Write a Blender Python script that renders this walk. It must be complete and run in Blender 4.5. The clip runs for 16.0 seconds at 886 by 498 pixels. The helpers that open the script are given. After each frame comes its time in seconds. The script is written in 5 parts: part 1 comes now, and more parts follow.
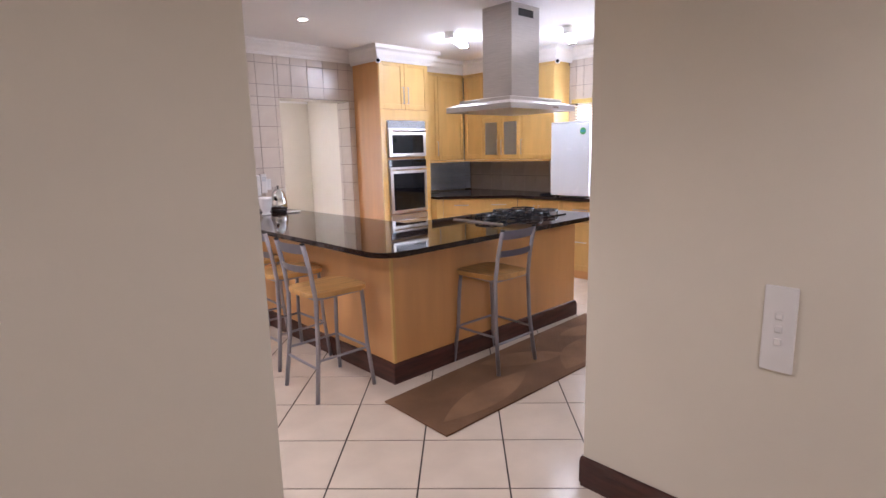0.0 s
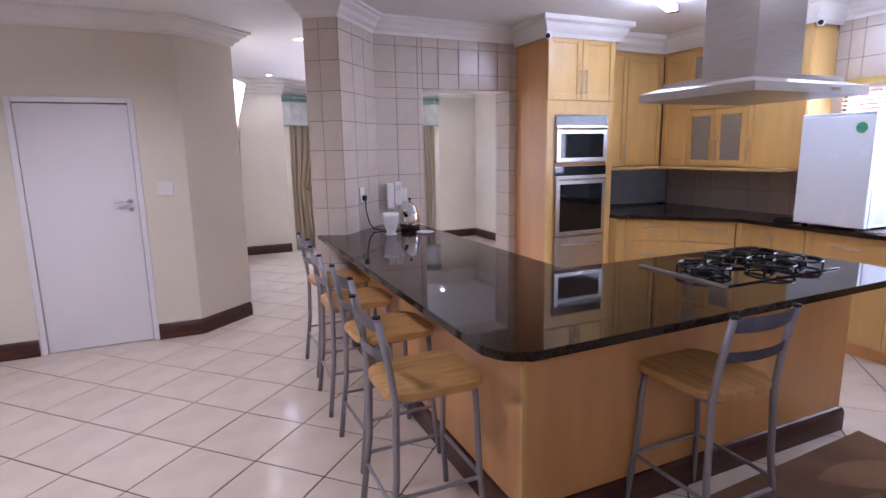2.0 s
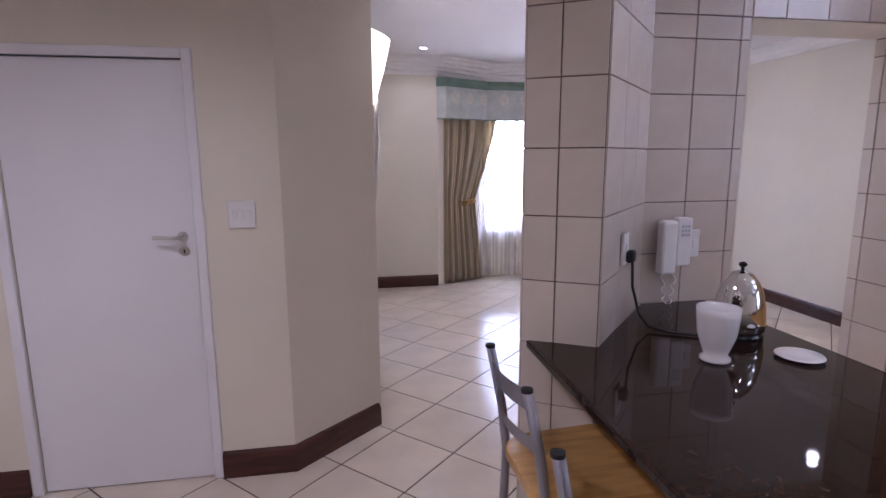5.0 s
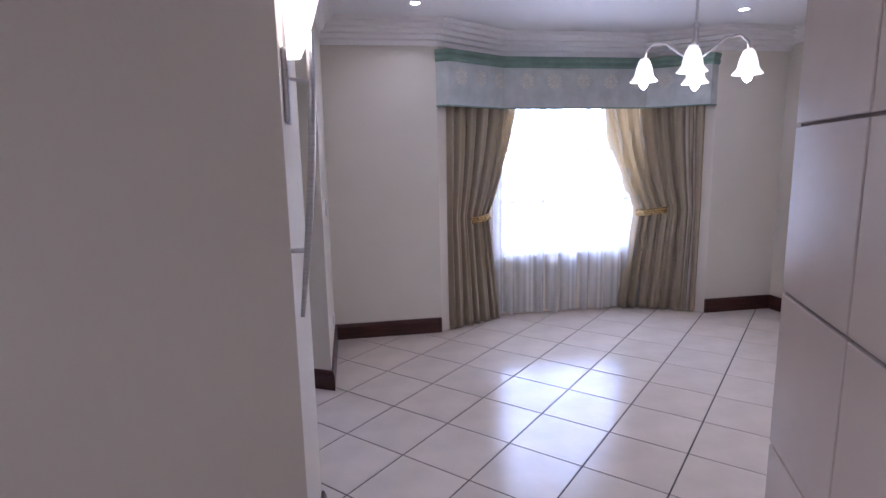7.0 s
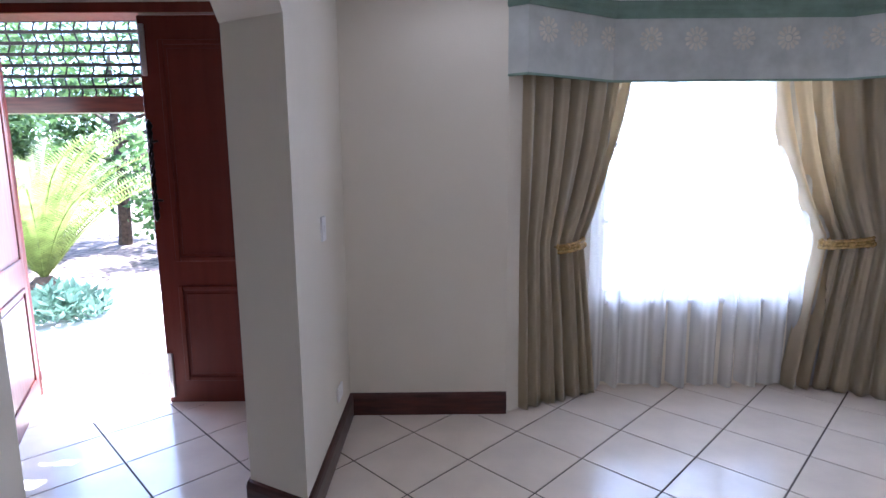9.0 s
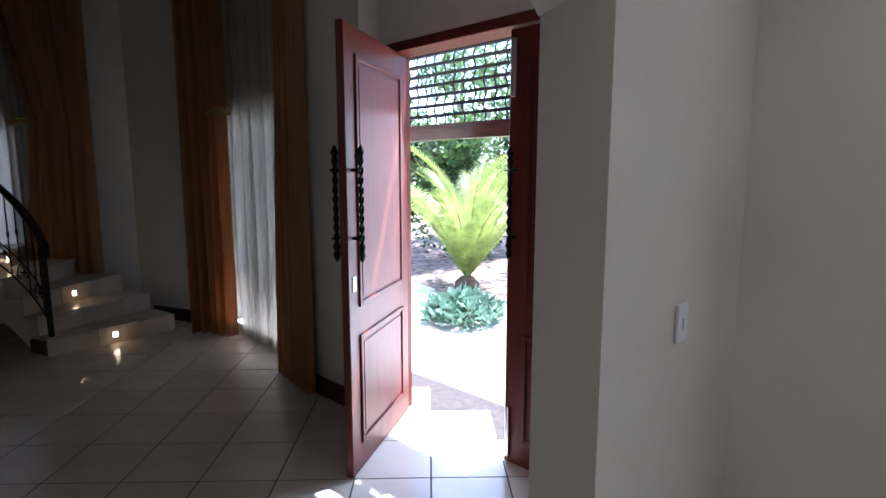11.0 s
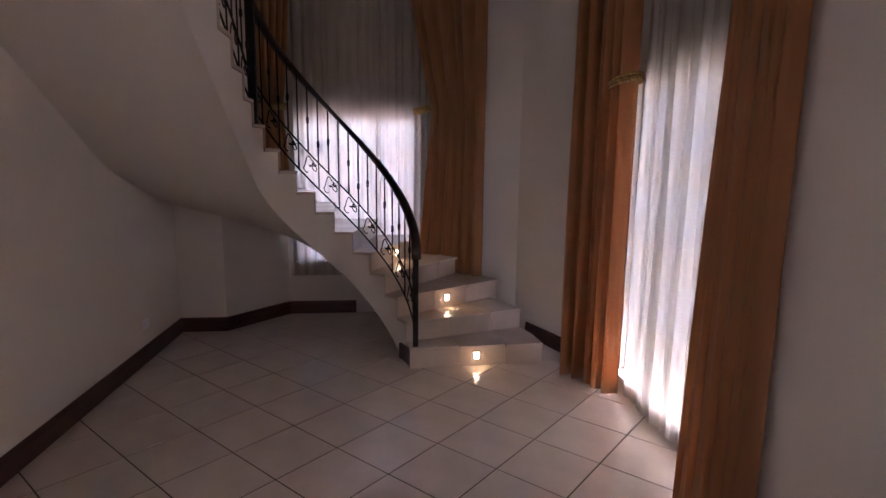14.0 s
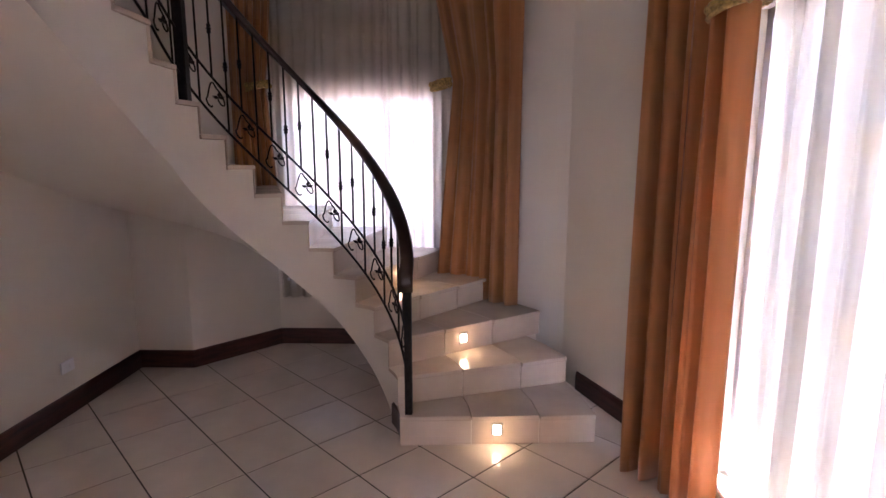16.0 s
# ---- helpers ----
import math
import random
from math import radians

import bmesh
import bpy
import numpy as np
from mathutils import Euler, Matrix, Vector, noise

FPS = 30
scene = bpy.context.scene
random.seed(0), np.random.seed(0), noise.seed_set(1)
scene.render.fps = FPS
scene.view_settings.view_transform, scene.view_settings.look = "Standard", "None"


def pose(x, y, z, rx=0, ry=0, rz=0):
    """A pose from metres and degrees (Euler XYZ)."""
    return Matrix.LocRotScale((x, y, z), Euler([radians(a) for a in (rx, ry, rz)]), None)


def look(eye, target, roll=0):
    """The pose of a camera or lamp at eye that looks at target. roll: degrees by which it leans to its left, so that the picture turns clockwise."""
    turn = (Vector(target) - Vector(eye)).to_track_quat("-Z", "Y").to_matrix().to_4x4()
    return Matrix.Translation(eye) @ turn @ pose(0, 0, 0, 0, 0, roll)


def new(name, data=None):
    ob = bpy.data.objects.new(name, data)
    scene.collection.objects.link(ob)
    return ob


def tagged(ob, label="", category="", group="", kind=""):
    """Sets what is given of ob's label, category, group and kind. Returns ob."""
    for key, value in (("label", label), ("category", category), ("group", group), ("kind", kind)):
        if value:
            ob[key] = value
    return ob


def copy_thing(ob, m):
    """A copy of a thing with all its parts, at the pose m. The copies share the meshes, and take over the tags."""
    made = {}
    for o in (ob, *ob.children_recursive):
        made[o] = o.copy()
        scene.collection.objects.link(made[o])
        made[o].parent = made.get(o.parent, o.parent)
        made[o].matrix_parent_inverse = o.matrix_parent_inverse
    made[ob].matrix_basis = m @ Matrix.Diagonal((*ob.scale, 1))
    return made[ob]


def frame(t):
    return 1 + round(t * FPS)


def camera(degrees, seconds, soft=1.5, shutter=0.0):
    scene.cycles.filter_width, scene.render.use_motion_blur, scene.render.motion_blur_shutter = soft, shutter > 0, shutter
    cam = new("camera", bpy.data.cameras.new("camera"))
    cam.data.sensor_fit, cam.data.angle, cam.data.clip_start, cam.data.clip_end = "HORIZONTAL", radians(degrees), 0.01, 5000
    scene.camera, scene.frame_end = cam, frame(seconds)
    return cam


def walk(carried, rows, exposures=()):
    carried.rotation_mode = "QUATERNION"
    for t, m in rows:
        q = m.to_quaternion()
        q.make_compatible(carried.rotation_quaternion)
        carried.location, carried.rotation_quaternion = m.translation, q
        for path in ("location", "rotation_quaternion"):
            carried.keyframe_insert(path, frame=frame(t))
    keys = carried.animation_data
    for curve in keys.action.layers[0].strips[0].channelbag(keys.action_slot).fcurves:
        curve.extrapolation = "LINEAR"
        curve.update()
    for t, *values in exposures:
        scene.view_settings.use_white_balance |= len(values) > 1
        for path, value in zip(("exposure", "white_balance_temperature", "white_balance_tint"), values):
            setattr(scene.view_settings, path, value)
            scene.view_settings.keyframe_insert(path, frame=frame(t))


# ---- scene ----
cam = camera(78.7, 16.0)
PATH = [
    (0, (-2.008, 1.568, 1.554), (-0.669, 3.010, 1.196), -1.4),
    (0.5, (-1.706, 1.83, 1.585), (-0.458, 3.353, 1.223), -1.0),
    (1, (-1.437, 2.066, 1.636), (-0.302, 3.668, 1.258), -0.5),
    (1.5, (-1.19, 2.325, 1.625), (-0.245, 4.052, 1.26), -0.8),
    (2, (-1.003, 2.629, 1.626), (-0.202, 4.426, 1.266), -1.0),
    (2.5, (-0.923, 3.015, 1.62), (-0.281, 4.876, 1.266), -0.7),
    (3, (-0.923, 3.408, 1.614), (-0.404, 5.308, 1.267), -0.5),
    (3.5, (-0.915, 3.819, 1.605), (-0.443, 5.732, 1.259), -0.3),
    (4, (-0.883, 4.276, 1.604), (-0.481, 6.204, 1.257), -0.3),
    (4.5, (-0.849, 4.736, 1.609), (-0.479, 6.67, 1.262), -0.3),
    (5, (-0.779, 5.211, 1.613), (-0.437, 7.152, 1.274), -0.3),
    (5.2, (-0.741, 5.399, 1.612), (-0.429, 7.347, 1.28), -0.3),
    (7.3, (-0.422, 7.238, 1.603), (-0.09, 9.183, 1.273), -1.2),
    (7.5, (-0.382, 7.409, 1.607), (-0.049, 9.353, 1.277), -1.0),
    (8, (-0.236, 7.822, 1.601), (0.086, 9.768, 1.266), -1.0),
    (8.5, (-0.141, 8.245, 1.604), (0.101, 10.202, 1.266), -0.9),
    (9, (-0.077, 8.576, 1.552), (-0.072, 10.552, 1.245), -0.5),
    (9.5, (-0.01, 8.905, 1.575), (-0.42, 10.84, 1.275), -0.8),
    (11.8, (-0.282, 9.784, 1.732), (-1.973, 10.811, 1.437), 0.8),
    (12, (-0.371, 9.842, 1.732), (-2.128, 10.75, 1.432), 0.9),
    (12.5, (-0.648, 9.969, 1.724), (-2.516, 10.616, 1.419), 1.1),
    (13, (-1.01, 10.138, 1.693), (-2.931, 10.603, 1.388), 0.7),
    (13.5, (-1.378, 10.24, 1.693), (-3.327, 10.562, 1.382), 0.9),
    (14, (-1.738, 10.323, 1.71), (-3.701, 10.538, 1.391), 0.7),
    (14.5, (-2.082, 10.461, 1.711), (-4.05, 10.605, 1.385), 0.5),
    (15, (-2.419, 10.588, 1.713), (-4.39, 10.664, 1.381), 0.4),
    (15.5, (-2.764, 10.733, 1.704), (-4.736, 10.743, 1.374), 0.2),
    (16, (-3.102, 10.855, 1.663), (-5.073, 10.803, 1.332), 0.0),
]
EXPO = [(0, 4.4, 5700, 20), (1.5, 4.1, 5200, 24), (3.5, 3.5, 5300, 27), (5, 3.4, 5300, 28), (7.3, 3.15, 4950, 25), (8.5, 3.1, 4950, 21), (9.2, 3.0, 4950, 14), (9.7, 2.05, 4750, 8), (11.8, 2.85, 5350, 16), (12.5, 3.05, 5400, 20), (13.5, 3.65, 5700, 36), (14.5, 4.35, 5800, 36), (16, 4.95, 5800, 34)]
walk(cam, [(t, look(eye, target, roll)) for t, eye, target, roll in PATH], EXPO)

# ---------- light ----------
world = bpy.data.worlds.new("sky")
scene.world = world
world.use_nodes = True
sky = world.node_tree.nodes.new("ShaderNodeTexSky")
sky.sky_type, sky.sun_disc = "NISHITA", False
sky.sun_elevation, sky.sun_rotation = radians(66), radians(12)
world.node_tree.links.new(sky.outputs[0], world.node_tree.nodes["Background"].inputs["Color"])
world.node_tree.nodes["Background"].inputs["Strength"].default_value = 0.15
sun = new("sun", bpy.data.lights.new("sun", "SUN"))
sun.data.energy, sun.data.angle, sun.data.color = 5.0, radians(0.5), (1.0, 0.95, 0.88)
sun.matrix_world = look((2, 10, 22), (0, 0, 0))


def window_light(name, at, way, w, h, watts, col=(0.93, 0.96, 1.0)):
    ob = new(name, bpy.data.lights.new(name, "AREA"))
    ob.data.shape, ob.data.size, ob.data.size_y = "RECTANGLE", w, h
    ob.data.energy, ob.data.color = watts, col
    ob.matrix_world = look(at, (at[0] + way[0], at[1] + way[1], at[2] + way[2]))
    return ob


def lamp_light(name, at, watts, col=(1.0, 0.9, 0.78), r=0.05, spot=None):
    ob = new(name, bpy.data.lights.new(name, "SPOT" if spot else "POINT"))
    ob.data.energy, ob.data.color, ob.data.shadow_soft_size = watts * 0.66, col, r
    if spot:
        ob.data.spot_size, ob.data.spot_blend = radians(spot), 0.6
    ob.matrix_world = Matrix.Translation(at)
    return ob


# daylight that the sky sends through the window openings
window_light("bay_daylight", (1.75, 12.60, 1.4), (0, -1, -0.15), 1.4, 1.5, 7.3)
window_light("kitchen_daylight", (3.92, 4.7, 1.68), (-1, 0.15, -0.2), 1.55, 0.85, 2.8)
window_light("foyer_daylight", (-4.7, 12.4, 1.3), (0, -1, -0.15), 1.7, 2.0, 0.25)
window_light("doorway_daylight", (-2.36, 12.2, 1.15), (0, -1, -0.25), 0.85, 1.9, 3.0)
window_light("stair_daylight", (-8.02, 10.0, 1.5), (1, 0, -0.1), 1.2, 1.4, 0.7)
# lamps that are lit, and added fill for the passage and west kitchen
WARM = (1.0, 0.90, 0.82)
# the strong ones at negative x are added fill for the west side
for x, y, watts in [(0.64, 6.22, 1.3), (0.64, 5.26, 1.1), (-1.6, 6.4, 5.2), (-1.6, 4.4, 5.0), (3.0, 3.6, 1.4), (-3.2, 5.4, 9.0)]:
    lamp_light("kitchen_downlight_or_fill", (x, y, 2.70), watts, WARM, 0.04, 150)
for x, y in [(0.05, 8.5), (0.08, 11.25), (2.78, 11.17), (2.8, 8.6)]:
    lamp_light("dining_downlight", (x, y, 2.70), 0.95, WARM, 0.04, 150)
lamp_light("tube_light", (2.35, 5.95, 2.62), 0.6, (0.92, 0.96, 1.0), 0.25)
lamp_light("tube_light", (3.15, 5.05, 2.62), 0.6, (0.92, 0.96, 1.0), 0.25)
lamp_light("chandelier_light", (1.5, 9.9, 1.93), 1.7, WARM, 0.2)
lamp_light("sconce_light", (-0.50, 8.80, 2.16), 0.35, WARM, 0.06)
# unseen lamp added to brighten the near passage walls
lamp_light("passage_fill_light", (-1.4, 0.6, 2.7), 5.6, WARM, 0.05, 160)


R2 = math.sqrt(2)


# ---------- small helpers ----------
def T(x, y, z=0, rz=0):
    return Matrix.Translation((x, y, z)) @ Matrix.Rotation(radians(rz), 4, "Z")


def finish(bm, name, mat=None, smooth=False):
    bmesh.ops.recalc_face_normals(bm, faces=bm.faces)
    me = bpy.data.meshes.new(name)
    bm.to_mesh(me)
    bm.free()
    if mat:
        me.materials.append(mat)
    if smooth:
        for p in me.polygons:
            p.use_smooth = True
    return me


def part(name, bm, mat, parent=None, label="", smooth=False):
    ob = new(name, finish(bm, name, mat, smooth))
    if parent:
        ob.parent = parent
    if label:
        ob["label"] = label
    return ob


def solid(name, bm, mat, label, category, kind="", group="", smooth=False):
    return tagged(part(name, bm, mat, None, "", smooth), label, category, group, kind)


def thing(name, m, label, category, group="", kind=""):
    ob = new(name)
    ob.empty_display_size = 0.1
    ob.matrix_world = m
    return tagged(ob, label, category, group, kind)


def box(x0, x1, y0, y1, z0, z1, bev=0.0, seg=1, bm=None, m=None):
    own = bmesh.new()
    bmesh.ops.create_cube(own, size=1)
    for v in own.verts:
        v.co = Vector((x0 + (v.co.x + 0.5) * (x1 - x0), y0 + (v.co.y + 0.5) * (y1 - y0), z0 + (v.co.z + 0.5) * (z1 - z0)))
    if bev > 0:
        bmesh.ops.bevel(own, geom=list(own.edges), offset=bev, segments=seg, affect="EDGES", profile=0.5)
    if m:
        bmesh.ops.transform(own, matrix=m, verts=own.verts)
    return merge(bm, own)


def merge(bm, own):
    if bm is None:
        return own
    me = bpy.data.meshes.new("t")
    own.to_mesh(me)
    own.free()
    bm.from_mesh(me)
    bpy.data.meshes.remove(me)
    return bm


def prism(poly, z0, z1, bm=None, bev=0.0, seg=2):
    own = bmesh.new()
    a = [own.verts.new((x, y, z0)) for x, y in poly]
    b = [own.verts.new((x, y, z1)) for x, y in poly]
    n = len(poly)
    own.faces.new(a[::-1])
    top = own.faces.new(b)
    for i in range(n):
        own.faces.new((a[i], a[(i + 1) % n], b[(i + 1) % n], b[i]))
    if bev:
        es = [e for e in own.edges if abs(e.verts[0].co.z - e.verts[1].co.z) < 1e-6]
        bmesh.ops.bevel(own, geom=es, offset=bev, segments=seg, affect="EDGES", profile=0.5)
    return merge(bm, own)


def tube(pts, r, n=8, bm=None, cap=True, rr=None):
    own = bm if bm is not None else bmesh.new()
    pts = [Vector(p) for p in pts]
    rings = []
    ref = None
    for i, p in enumerate(pts):
        d = (pts[min(i + 1, len(pts) - 1)] - pts[max(i - 1, 0)]).normalized()
        if ref is None:
            ref = Vector((0, 0, 1)) if abs(d.z) < 0.9 else Vector((1, 0, 0))
        u = d.cross(ref).normalized()
        w = u.cross(d).normalized()
        ref = w
        k = rr[i] if rr else r
        rings.append([own.verts.new(p + k * (math.cos(a) * u + math.sin(a) * w)) for a in [2 * math.pi * j / n for j in range(n)]])
    for a, b in zip(rings, rings[1:]):
        for j in range(n):
            own.faces.new((a[j], a[(j + 1) % n], b[(j + 1) % n], b[j]))
    if cap:
        own.faces.new(rings[0][::-1])
        own.faces.new(rings[-1])
    return own


def lathe(prof, n=24, bm=None, at=(0, 0, 0), cap=True):
    own = bm if bm is not None else bmesh.new()
    rings = []
    for r, z in prof:
        rings.append([own.verts.new((at[0] + r * math.cos(2 * math.pi * j / n), at[1] + r * math.sin(2 * math.pi * j / n), at[2] + z)) for j in range(n)])
    for a, b in zip(rings, rings[1:]):
        for j in range(n):
            own.faces.new((a[j], a[(j + 1) % n], b[(j + 1) % n], b[j]))
    if cap:
        own.faces.new(rings[0][::-1])
        own.faces.new(rings[-1])
    return own


def sheet(rows, bm=None, thick=0.0):
    """A grid of points skinned, with a back side when thick."""
    own = bm if bm is not None else bmesh.new()
    g = [[own.verts.new(p) for p in row] for row in rows]
    fs = []
    for a, b in zip(g, g[1:]):
        for i in range(len(a) - 1):
            fs.append(own.faces.new((a[i], a[i + 1], b[i + 1], b[i])))
    if thick:
        bmesh.ops.solidify(own, geom=fs, thickness=thick)
    return own


def wall_bm(p, q, t, z0, z1, holes=(), bm=None):
    """A wall from p to q, thick to the left of that way, with holes (s0, s1, za, zb) along it."""
    p, q = Vector((*p, 0)), Vector((*q, 0))
    d = q - p
    L = d.length
    m = Matrix.Translation(p) @ Matrix.Rotation(math.atan2(d.y, d.x), 4, "Z")
    out = bm if bm is not None else bmesh.new()
    s = 0.0
    y0, y1 = min(0, t), max(0, t)
    for s0, s1, za, zb in sorted(holes):
        if s0 > s:
            box(s, s0, y0, y1, z0, z1, bm=out, m=m)
        if za > z0:
            box(s0, s1, y0, y1, z0, za, bm=out, m=m)
        if zb < z1:
            box(s0, s1, y0, y1, zb, z1, bm=out, m=m)
        s = s1
    if s < L:
        box(s, L, y0, y1, z0, z1, bm=out, m=m)
    return out


def moulding(path, prof, closed=False):
    """Sweeps a profile of (offset to the left, z) along plan points, mitred."""
    own = bmesh.new()
    P = [Vector(p) for p in path]
    n = len(P)
    rings = []
    for i, p in enumerate(P):
        a = (P[i] - P[i - 1]).normalized() if (i > 0 or closed) else (P[1] - P[0]).normalized()
        b = (P[(i + 1) % n] - P[i]).normalized() if (i < n - 1 or closed) else a
        na, nb = Vector((-a.y, a.x)), Vector((-b.y, b.x))
        k = (na + nb) / max(0.3, 1 + na.dot(nb))
        rings.append([own.verts.new((p.x + k.x * o, p.y + k.y * o, z)) for o, z in prof])
    m = len(prof)
    for i in range(n if closed else n - 1):
        A, B = rings[i], rings[(i + 1) % n]
        for j in range(m):
            own.faces.new((A[j], A[(j + 1) % m], B[(j + 1) % m], B[j]))
    if not closed:
        own.faces.new(rings[0])
        own.faces.new(rings[-1][::-1])
    return own


# ---------- materials ----------
def mat(name, col, rough=0.6, metal=0.0, var=0.06, scale=6.0, bump=0.0, bscale=60.0, coat=0.0, trans=0.0, ior=1.45, stretch=(1, 1, 1), col2=None, fine=None, sheen=0.0, spec=0.5):
    m = bpy.data.materials.new(name)
    m.use_nodes = True
    nt = m.node_tree
    b = nt.nodes["Principled BSDF"]
    b.inputs["Roughness"].default_value = rough
    b.inputs["Metallic"].default_value = metal
    b.inputs["Coat Weight"].default_value = coat
    b.inputs["Coat Roughness"].default_value = 0.08
    b.inputs["Transmission Weight"].default_value = trans
    b.inputs["IOR"].default_value = ior
    b.inputs["Sheen Weight"].default_value = sheen
    b.inputs["Specular IOR Level"].default_value = spec
    tc = nt.nodes.new("ShaderNodeTexCoord")
    mp = nt.nodes.new("ShaderNodeMapping")
    mp.inputs["Scale"].default_value = stretch
    nt.links.new(tc.outputs["Object"], mp.inputs["Vector"])
    nz = nt.nodes.new("ShaderNodeTexNoise")
    nz.inputs["Scale"].default_value = scale
    nz.inputs["Detail"].default_value = 6
    nt.links.new(mp.outputs["Vector"], nz.inputs["Vector"])
    rp = nt.nodes.new("ShaderNodeValToRGB")
    c2 = col2 or [max(0, c * (1 - 2.2 * var)) for c in col]
    rp.color_ramp.elements[0].color = (*c2, 1)
    rp.color_ramp.elements[1].color = (*[min(1, c * (1 + var)) for c in col], 1)
    rp.color_ramp.elements[0].position, rp.color_ramp.elements[1].position = 0.3, 0.7
    nt.links.new(nz.outputs["Fac"], rp.inputs["Fac"])
    out = rp.outputs["Color"]
    oi = nt.nodes.new("ShaderNodeObjectInfo")
    hs = nt.nodes.new("ShaderNodeHueSaturation")
    mr = nt.nodes.new("ShaderNodeMapRange")
    mr.inputs["To Min"].default_value, mr.inputs["To Max"].default_value = 1 - var * 0.6, 1 + var * 0.6
    nt.links.new(oi.outputs["Random"], mr.inputs["Value"])
    nt.links.new(mr.outputs["Result"], hs.inputs["Value"])
    nt.links.new(out, hs.inputs["Color"])
    nt.links.new(hs.outputs["Color"], b.inputs["Base Color"])
    if rough < 0.95:
        n3 = nt.nodes.new("ShaderNodeTexNoise")
        n3.inputs["Scale"].default_value = scale * 2.3
        n3.inputs["Detail"].default_value = 4
        nt.links.new(mp.outputs["Vector"], n3.inputs["Vector"])
        m3 = nt.nodes.new("ShaderNodeMapRange")
        m3.inputs["To Min"].default_value, m3.inputs["To Max"].default_value = rough * 0.8, min(1, rough * 1.25)
        nt.links.new(n3.outputs["Fac"], m3.inputs["Value"])
        nt.links.new(m3.outputs["Result"], b.inputs["Roughness"])
    if bump:
        n2 = nt.nodes.new("ShaderNodeTexNoise")
        n2.inputs["Scale"].default_value = bscale
        n2.inputs["Detail"].default_value = 5
        nt.links.new(mp.outputs["Vector"], n2.inputs["Vector"])
        bp = nt.nodes.new("ShaderNodeBump")
        bp.inputs["Strength"].default_value = bump
        bp.inputs["Distance"].default_value = 0.01
        nt.links.new(n2.outputs["Fac"], bp.inputs["Height"])
        nt.links.new(bp.outputs["Normal"], b.inputs["Normal"])
    return m


def glow(name, col, strength):
    m = bpy.data.materials.new(name)
    m.use_nodes = True
    b = m.node_tree.nodes["Principled BSDF"]
    b.inputs["Base Color"].default_value = (*col, 1)
    b.inputs["Emission Color"].default_value = (*col, 1)
    b.inputs["Emission Strength"].default_value = strength
    return m


def fabric_sheer(name, col, alpha, spread=0.1):
    m = bpy.data.materials.new(name)
    m.use_nodes = True
    nt = m.node_tree
    nt.nodes.remove(nt.nodes["Principled BSDF"])
    o = nt.nodes["Material Output"]
    tr = nt.nodes.new("ShaderNodeBsdfTransparent")
    tl = nt.nodes.new("ShaderNodeBsdfTranslucent")
    df = nt.nodes.new("ShaderNodeBsdfDiffuse")
    for s in (tl, df):
        s.inputs["Color"].default_value = (*col, 1)
    a = nt.nodes.new("ShaderNodeMixShader")
    a.inputs[0].default_value = 0.5
    nt.links.new(tl.outputs[0], a.inputs[1])
    nt.links.new(df.outputs[0], a.inputs[2])
    w = nt.nodes.new("ShaderNodeTexWave")
    w.inputs["Scale"].default_value = 5
    w.inputs["Distortion"].default_value = 6
    w.inputs["Detail"].default_value = 2
    tc = nt.nodes.new("ShaderNodeTexCoord")
    mp = nt.nodes.new("ShaderNodeMapping")
    mp.inputs["Scale"].default_value = (1, 1, 0.03)
    nt.links.new(tc.outputs["Object"], mp.inputs["Vector"])
    nt.links.new(mp.outputs["Vector"], w.inputs["Vector"])
    mr = nt.nodes.new("ShaderNodeMapRange")
    mr.inputs["To Min"].default_value, mr.inputs["To Max"].default_value = alpha - spread, min(1, alpha + spread)
    nt.links.new(w.outputs["Fac"], mr.inputs["Value"])
    b = nt.nodes.new("ShaderNodeMixShader")
    nt.links.new(mr.outputs["Result"], b.inputs[0])
    nt.links.new(tr.outputs[0], b.inputs[1])
    nt.links.new(a.outputs[0], b.inputs[2])
    nt.links.new(b.outputs[0], o.inputs["Surface"])
    return m


M_WALL = mat("cream wall paint", (0.700, 0.645, 0.549), 0.85, var=0.02, scale=1.3, bump=0.05, bscale=90)
M_CEIL = mat("white ceiling paint", (0.80, 0.78, 0.77), 0.9, var=0.015, scale=1.0, bump=0.03)
M_PLASTER = mat("white plaster cornice", (0.80, 0.77, 0.74), 0.8, var=0.02, scale=3)
M_TILE = mat("glazed floor tile", (0.66, 0.57, 0.475), 0.16, var=0.05, scale=3.5, bump=0.015, bscale=22, spec=0.5)
M_GROUT = mat("dark floor grout", (0.06, 0.045, 0.04), 0.9, var=0.15, scale=14, bump=0.2)
M_WTILE = mat("cream wall tile", (0.62, 0.54, 0.47), 0.18, var=0.05, scale=4, bump=0.02, bscale=18)
M_WGROUT = mat("grey wall grout", (0.22, 0.17, 0.14), 0.9, var=0.1, scale=14)
M_SKIRT = mat("dark mahogany skirting", (0.062, 0.017, 0.012), 0.35, var=0.25, scale=5, stretch=(1, 1, 9), coat=0.2)
M_WHITE = mat("white gloss paint", (0.74, 0.72, 0.75), 0.35, var=0.015, scale=2, bump=0.01)
M_MAPLE = mat("golden maple veneer", (0.70, 0.45, 0.15), 0.34, var=0.05, scale=3, stretch=(3, 3, 0.5), bump=0.01, coat=0.15)
M_MAPLE2 = mat("amber maple panel", (0.66, 0.35, 0.13), 0.34, var=0.045, scale=2.5, stretch=(3, 3, 0.4), bump=0.01, coat=0.15)
M_GRANITE = mat("dark brown granite", (0.038, 0.019, 0.012), 0.035, var=0.4, scale=55, col2=(0.008, 0.006, 0.006), spec=0.26)
